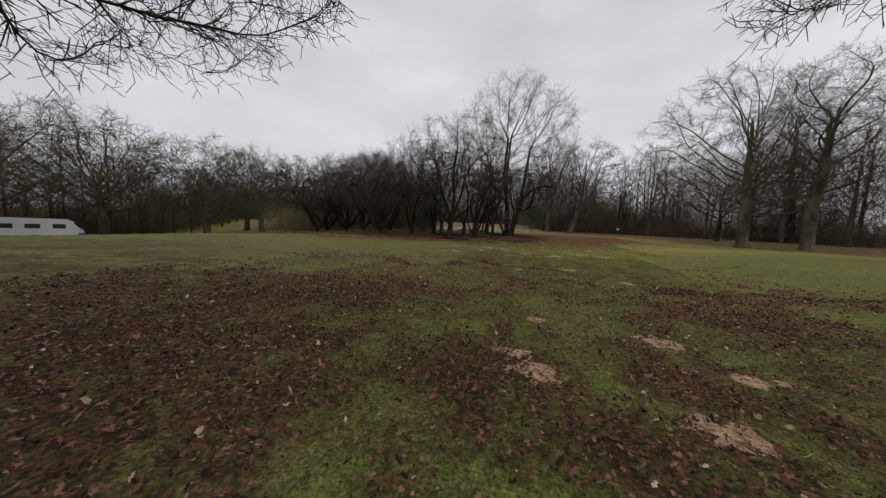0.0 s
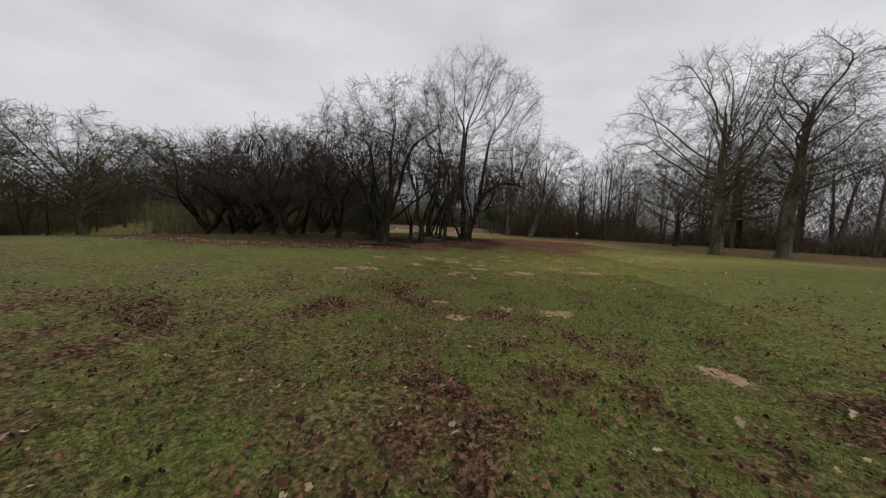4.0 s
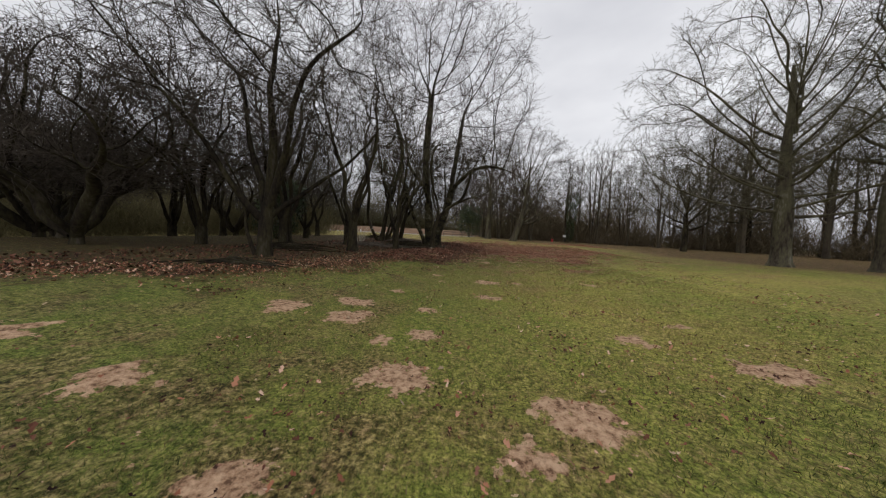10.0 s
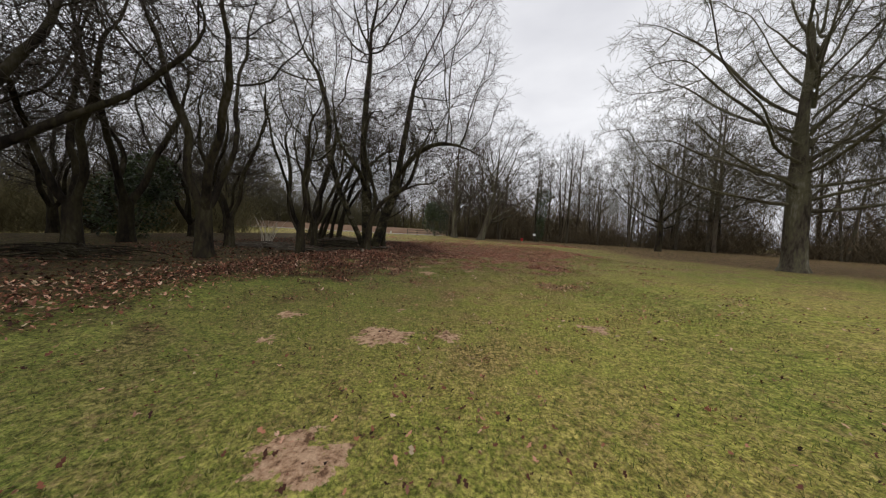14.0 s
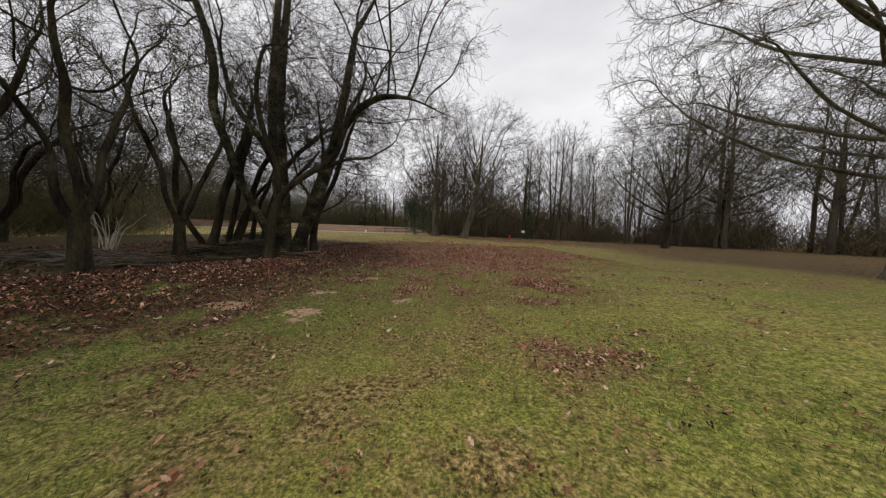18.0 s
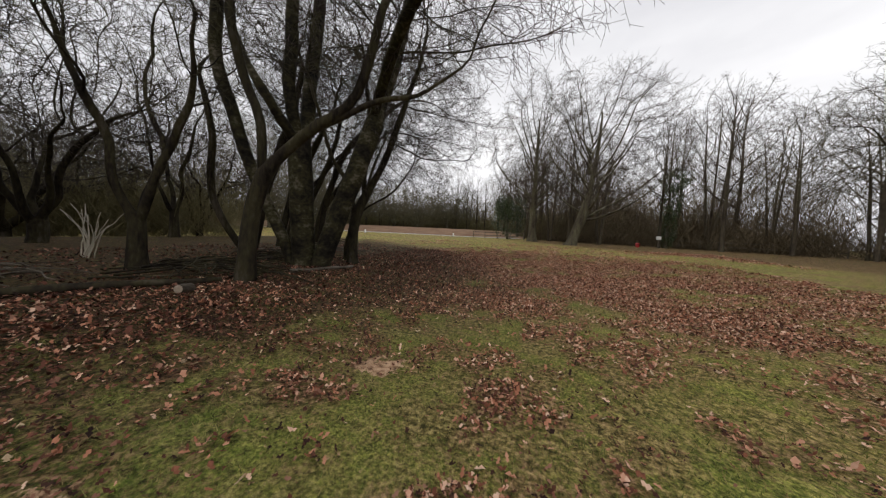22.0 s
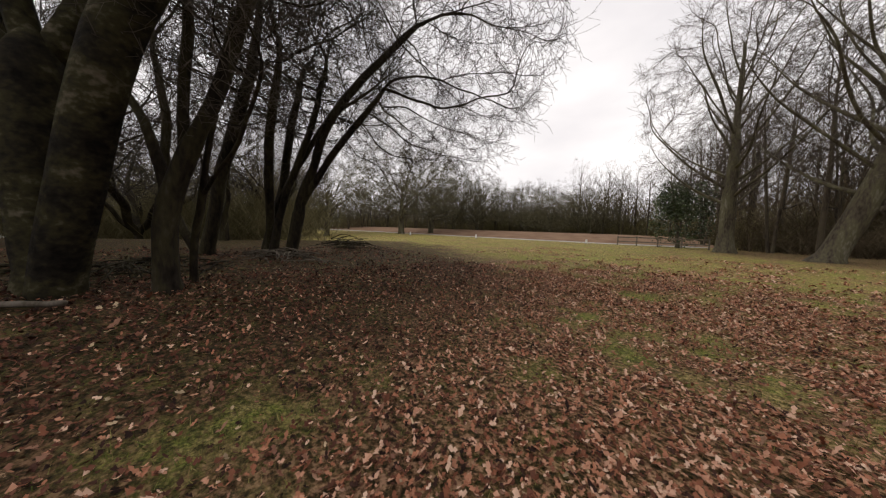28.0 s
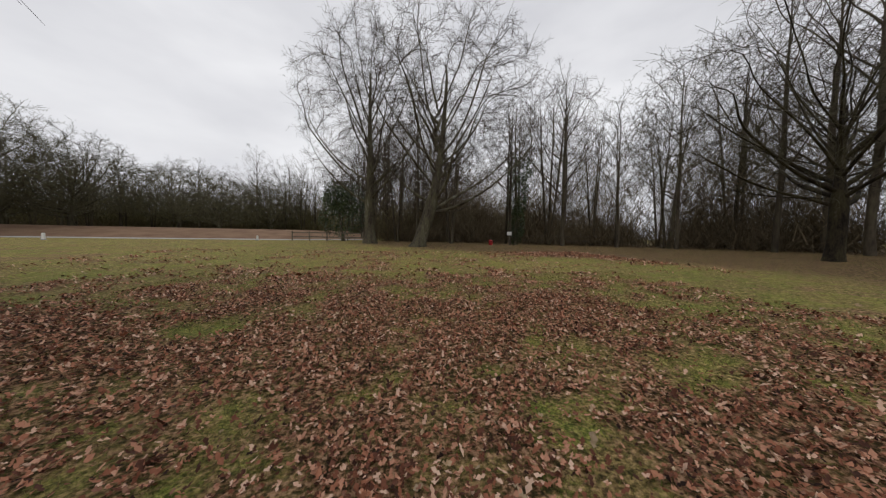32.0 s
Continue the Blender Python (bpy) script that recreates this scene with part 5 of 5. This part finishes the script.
def grass_field(name, count, box, seed, tall, label, mat=GRASS):
    g = np.random.default_rng(seed)
    x, y = g.uniform(box[0], box[2], count * 2), g.uniform(box[1], box[3], count * 2)
    clump = 0.35 + 0.9 * cloudy(x, y, 0.5)
    keep = g.random(count * 2) < clump * (1 - 0.85 * litter(x, y)) * (1 - bare(x, y))
    x, y = x[keep][:count], y[keep][:count]
    n = len(x)
    h = tall * g.uniform(0.4, 1.2, n) * (0.6 + 0.8 * cloudy(x, y, 0.8))
    a, w = g.uniform(0, 6.28, n), g.uniform(0.002, 0.005, n)
    lean = g.normal(0, 0.6, (n, 2)) * h[:, None]
    z = ground_z(x, y)
    p0 = np.stack([x - np.cos(a) * w, y - np.sin(a) * w, z - 0.01], -1)
    p1 = np.stack([x + np.cos(a) * w, y + np.sin(a) * w, z - 0.01], -1)
    p2 = np.stack([x + lean[:, 0], y + lean[:, 1], z + h], -1)
    verts = np.stack([p0, p1, p2], 1).reshape(-1, 3)
    tri = np.arange(n * 3).reshape(n, 3)
    return tagged(new(name, raw_mesh(name, verts, tri, mat, False)), label, "grass", kind="stuff")


grass_field("grass", 130000, (-3.5, 0, 4.5, 17), 41, 0.04, "short darker winter grass of the meadow", DARK_GRASS)
grass_field("grass", 110000, (-3.0, 17, 6, 33), 43, 0.04, "short yellowish winter grass of the meadow")
grass_field("grass", 60000, (-2, 33, 10, 48), 42, 0.05, "short grass between the fallen leaves")

# ---- things on the ground ----


def rod_thing(name, pieces, mat, label, category, part_name, at=(0, 0, 0)):
    """A thing out of single tapered rods, each a part: (points, r0, r1)."""
    root = tagged(new(name), label, category)
    g = np.random.default_rng(len(pieces) + 3)
    for pts, r0, r1 in pieces:
        P, R = bent(g, 0, (0, 0), pts, r0, r1, 8, 0.01)
        v, q = tubes(P, R, 7)
        n = len(v)
        caps = [np.array([list(range(7))[::-1]]), np.array([list(range(n - 7, n))])]
        part(part_name, raw_mesh(part_name, v, [q] + caps, mat), mat, root)
    root.location = at
    return root


# pale barkless sticks that lean together among the trees
fan_rng = np.random.default_rng(12)
sticks = []
for i in range(13):
    a = -0.62 + 1.3 * i / 12 + fan_rng.normal(0, 0.08)
    h = fan_rng.uniform(0.8, 1.35)
    sticks.append(([(0.25 * math.sin(a) + fan_rng.normal(0, 0.05), -0.1, fan_rng.normal(0, 0.05)), (0.5 * h * math.sin(a), 0.5 * h, 0.1), (1.1 * h * math.sin(a), h, fan_rng.normal(0, 0.2))], 0.016, 0.007))
rod_thing("dead_branch", sticks, PALE_STICK, "pale barkless branch standing upright among the trees", "branch", "stick", (-9.0, 32.5, gz(-9.0, 32.5)))

# a fallen log under the birches, and a longer one further along the edge
rod_thing("fallen_log", [([(-0.75, 0.07), (-0.3, 0.05, 0.08), (0.3, 0.06, 0.02), (0.85, 0.10, -0.12)], 0.055, 0.035)], DEADWOOD, "thin fallen log lying before the birches", "log", "stem", (-3.6, 34.6, gz(-3.6, 34.6))).rotation_euler = (0, 0, 1.25)
rod_thing("fallen_log", [([(-1.5, 0.08), (-0.5, 0.07, 0.1), (0.7, 0.08, 0.0), (1.6, 0.05, 0.2)], 0.085, 0.05)], BARK, "dark mossy fallen log at the thicket edge", "log", "stem", (-4.6, 31.0, gz(-4.6, 31.0))).rotation_euler = (0, 0, 1.05)
# sawn block with a pale face
cut = tagged(new("log_block"), "short sawn log block with pale cut faces", "log")
part("bark_sleeve", lathe([(0.085, -0.17), (0.095, -0.15), (0.10, 0.0), (0.092, 0.15), (0.083, 0.17)], 14), DEADWOOD, cut)
part("cut_face", lathe([(0.080, 0.171), (0.078, 0.176)], 14), CUT_WOOD, cut, "pale cut face")
part("cut_face", lathe([(0.078, -0.176), (0.080, -0.171)], 14), CUT_WOOD, cut, "pale cut face")
cut.matrix_world = Matrix.Translation((-3.72, 31.78, gz(-3.72, 31.78) + 0.072)) @ pose(0, 0, 0, 84, 0, 28) @ Matrix.Scale(0.8, 4)

# heaps of cut branches
def brush_heap(x, y, half, depth, height, count, seed, mat, label):
    g = np.random.default_rng(seed)
    pieces = []
    for i in range(count):
        u = g.normal(0, 0.45) * half
        v = g.normal(0, 0.4) * depth
        top = height * max(0.05, 1 - (u / half) ** 2 - (v / depth) ** 2) * g.uniform(0.2, 1.0)
        a, L = g.normal(0, 0.5), g.uniform(0.5, 1.3)
        c, s = math.cos(a) * L, math.sin(a) * L
        pieces.append(([(u - c, max(0.03, top * g.uniform(0.1, 0.8)), v - s), (u, top + 0.05, v), (u + c, max(0.03, top * g.uniform(0.1, 0.9)), v + s)], g.uniform(0.010, 0.032), 0.008))
    return rod_thing("brush_heap", pieces, mat, label, "branch heap", "branch", (x, y, gz(x, y)))


brush_heap(-11.0, 42.0, 2.2, 0.9, 0.75, 60, 5, BARK, "dark heap of cut branches at the thicket end")
brush_heap(-7.5, 38.6, 2.0, 1.0, 0.35, 45, 6, DEADWOOD, "low heap of grey cut branches under the arching trees")
brush_heap(-6.6, 20.2, 0.7, 0.35, 0.2, 18, 7, BARK, "small heap of broken sticks below the hawthorn")
brush_heap(-5.6, 33.2, 1.8, 1.3, 0.28, 60, 8, BARK, "scattered dead branches on the thicket floor")
brush_heap(-7.2, 30.2, 2.2, 1.4, 0.28, 50, 9, DEADWOOD, "scattered dead branches on the thicket floor")
brush_heap(-6.2, 35.8, 1.6, 1.2, 0.3, 46, 10, BARK, "dark dead branches on the thicket floor")
brush_heap(-8.8, 25.0, 2.4, 1.2, 0.3, 50, 11, BARK, "dark dead branches on the thicket floor")

# ---- things at the edge of the wood ----
# red litter bin
rx, ry = 11.48, 65.03
bin_root = tagged(new("litter_bin"), "red plastic litter bin at the wood edge", "bin")
part("bin_body", lathe([(0.24, 0.0), (0.27, 0.02), (0.30, 0.80), (0.31, 0.82)], 20), RED, bin_root)
part("bin_lid", lathe([(0.325, 0.82), (0.33, 0.88), (0.24, 1.0), (0.08, 1.06)], 20), RED, bin_root)
part("bin_opening", block((0.26, 0.03, 0.11), (0, -0.295, 0.72), 0.01), RUBBER, bin_root, "dark opening")
bin_root.location = (rx, ry, gz(rx, ry))
bin_root.scale = (0.62, 0.62, 0.46)
# white notice on a post
sign = tagged(new("notice_sign"), "small white notice on a wooden post", "sign")
part("post", block((0.08, 0.08, 1.3), (0, 0, 0.65), 0.008), FENCE_WOOD, sign)
part("panel", block((0.48, 0.02, 0.36), (0, -0.052, 1.12), 0.004), WHITE, sign)
sx, sy = 13.79, 66.32
sign.location = (sx, sy, gz(sx, sy))


def rail_fence(a, b, label):
    root = tagged(new("rail_fence"), label, "fence")
    ax, ay, bx, by = *a, *b
    L = math.hypot(bx - ax, by - ay)
    n = max(2, round(L / 2.0))
    turn = math.degrees(math.atan2(by - ay, bx - ax))
    for i in range(n + 1):
        x, y = ax + (bx - ax) * i / n, ay + (by - ay) * i / n
        p = part("fence_post", block((0.11, 0.11, 1.25), (0, 0, 0.45), 0.012), FENCE_WOOD, root)
        p.matrix_basis = Matrix.Translation((x, y, gz(x, y))) @ pose(0, 0, 0, 0, 0, turn)
    for i in range(n):
        for h in (0.45, 0.92):
            x0, y0 = ax + (bx - ax) * i / n, ay + (by - ay) * i / n
            x1, y1 = ax + (bx - ax) * (i + 1) / n, ay + (by - ay) * (i + 1) / n
            p = part("fence_rail", block((L / n - 0.005, 0.04, 0.11), (0, 0, 0), 0.008), FENCE_WOOD, root)
            p.matrix_basis = Matrix.Translation(((x0 + x1) / 2, (y0 + y1) / 2, (gz(x0, y0) + gz(x1, y1)) / 2 + h)) @ pose(0, 0, 0, 0, 0, turn) @ pose(0, -0.075, 0)
    return root


rail_fence((-9.0, 73.5), (-1.0, 71.5), "low weathered rail fence beside the road")
rail_fence((17.0, 70.0), (27.0, 64.0), "low weathered rail fence inside the wood edge")

# white marker stones beside the road
for mx, my, h in ((-24.48, 66.0, 0.55), (-37.9, 64.0, 0.6), (-12.0, 72.2, 0.5)):
    marker = tagged(new("marker_post"), "short white marker post beside the road", "post", group="road markers")
    part("shaft", lathe([(0.11, -0.1), (0.115, 0.0), (0.10, h - 0.08), (0.09, h - 0.02), (0.04, h)], 14), WHITE, marker)
    part("foot", lathe([(0.17, -0.1), (0.17, 0.03), (0.13, 0.06)], 14), GREY_TRIM, marker)
    marker.location = (mx, my, gz(mx, my))

# ---- caravan on the far side of the field ----
van = tagged(new("caravan"), "white touring caravan parked on the grass", "caravan")
side = [(-3.3, 0.45), (3.0, 0.45), (3.45, 0.75), (3.15, 1.35), (2.55, 2.15), (1.9, 2.5), (-2.7, 2.58), (-3.2, 2.3), (-3.4, 1.2)]
body = part("body", prism(side, 2.2, 0, 0.07), WHITE, van)
part("skirt", block((6.0, 2.1, 0.12), (0, 0, 0.40), 0.02), GREY_TRIM, van)
for s in (-1, 1):
    for x, w in ((1.55, 1.0), (-0.4, 1.1), (-2.2, 0.9)):
        part("window", block((w, 0.03, 0.55), (x, s * 1.105, 1.62), 0.012), WINDOW, van, "dark tinted window")
    wheel = part("wheel", lathe([(0.20, -0.09), (0.30, -0.09), (0.325, -0.05), (0.325, 0.05), (0.30, 0.09), (0.20, 0.09)], 24), RUBBER, van)
    wheel.matrix_basis = Matrix.Translation((-0.3, s * 0.98, 0.325)) @ pose(0, 0, 0, 90)
    part("rim", lathe([(0.19, -0.095), (0.20, 0.0), (0.19, 0.095)], 20), GREY_TRIM, wheel)
part("front_window", prism([(3.20, 1.30), (2.62, 2.05), (2.65, 2.08), (3.23, 1.33)], 1.6), WINDOW, van, "dark tinted window")
part("door", block((0.62, 0.03, 1.75), (-1.3, -1.108, 1.38), 0.012), WHITE, van)
part("hitch", block((1.2, 0.12, 0.1), (3.95, 0, 0.5), 0.02), GREY_TRIM, van)
part("jockey_wheel", lathe([(0.03, 0.0), (0.05, 0.02), (0.05, 0.45), (0.03, 0.5)], 12), GREY_TRIM, van).location = (4.4, 0, 0)
cx, cy = -60.0, 15.6
van.matrix_world = Matrix.Translation((cx, cy, gz(cx, cy))) @ pose(0, 0, 0, 0, 0, 68)
crate = tagged(new("water_carrier"), "blue plastic water carrier beside the caravan", "container")
part("drum", lathe([(0.20, 0.0), (0.24, 0.03), (0.24, 0.62), (0.20, 0.66)], 18), BLUE, crate)
part("cap", lathe([(0.06, 0.66), (0.06, 0.71), (0.04, 0.72)], 12), GREY_TRIM, crate)
crate.location = (-57.9, 18.2, gz(-57.9, 18.2))
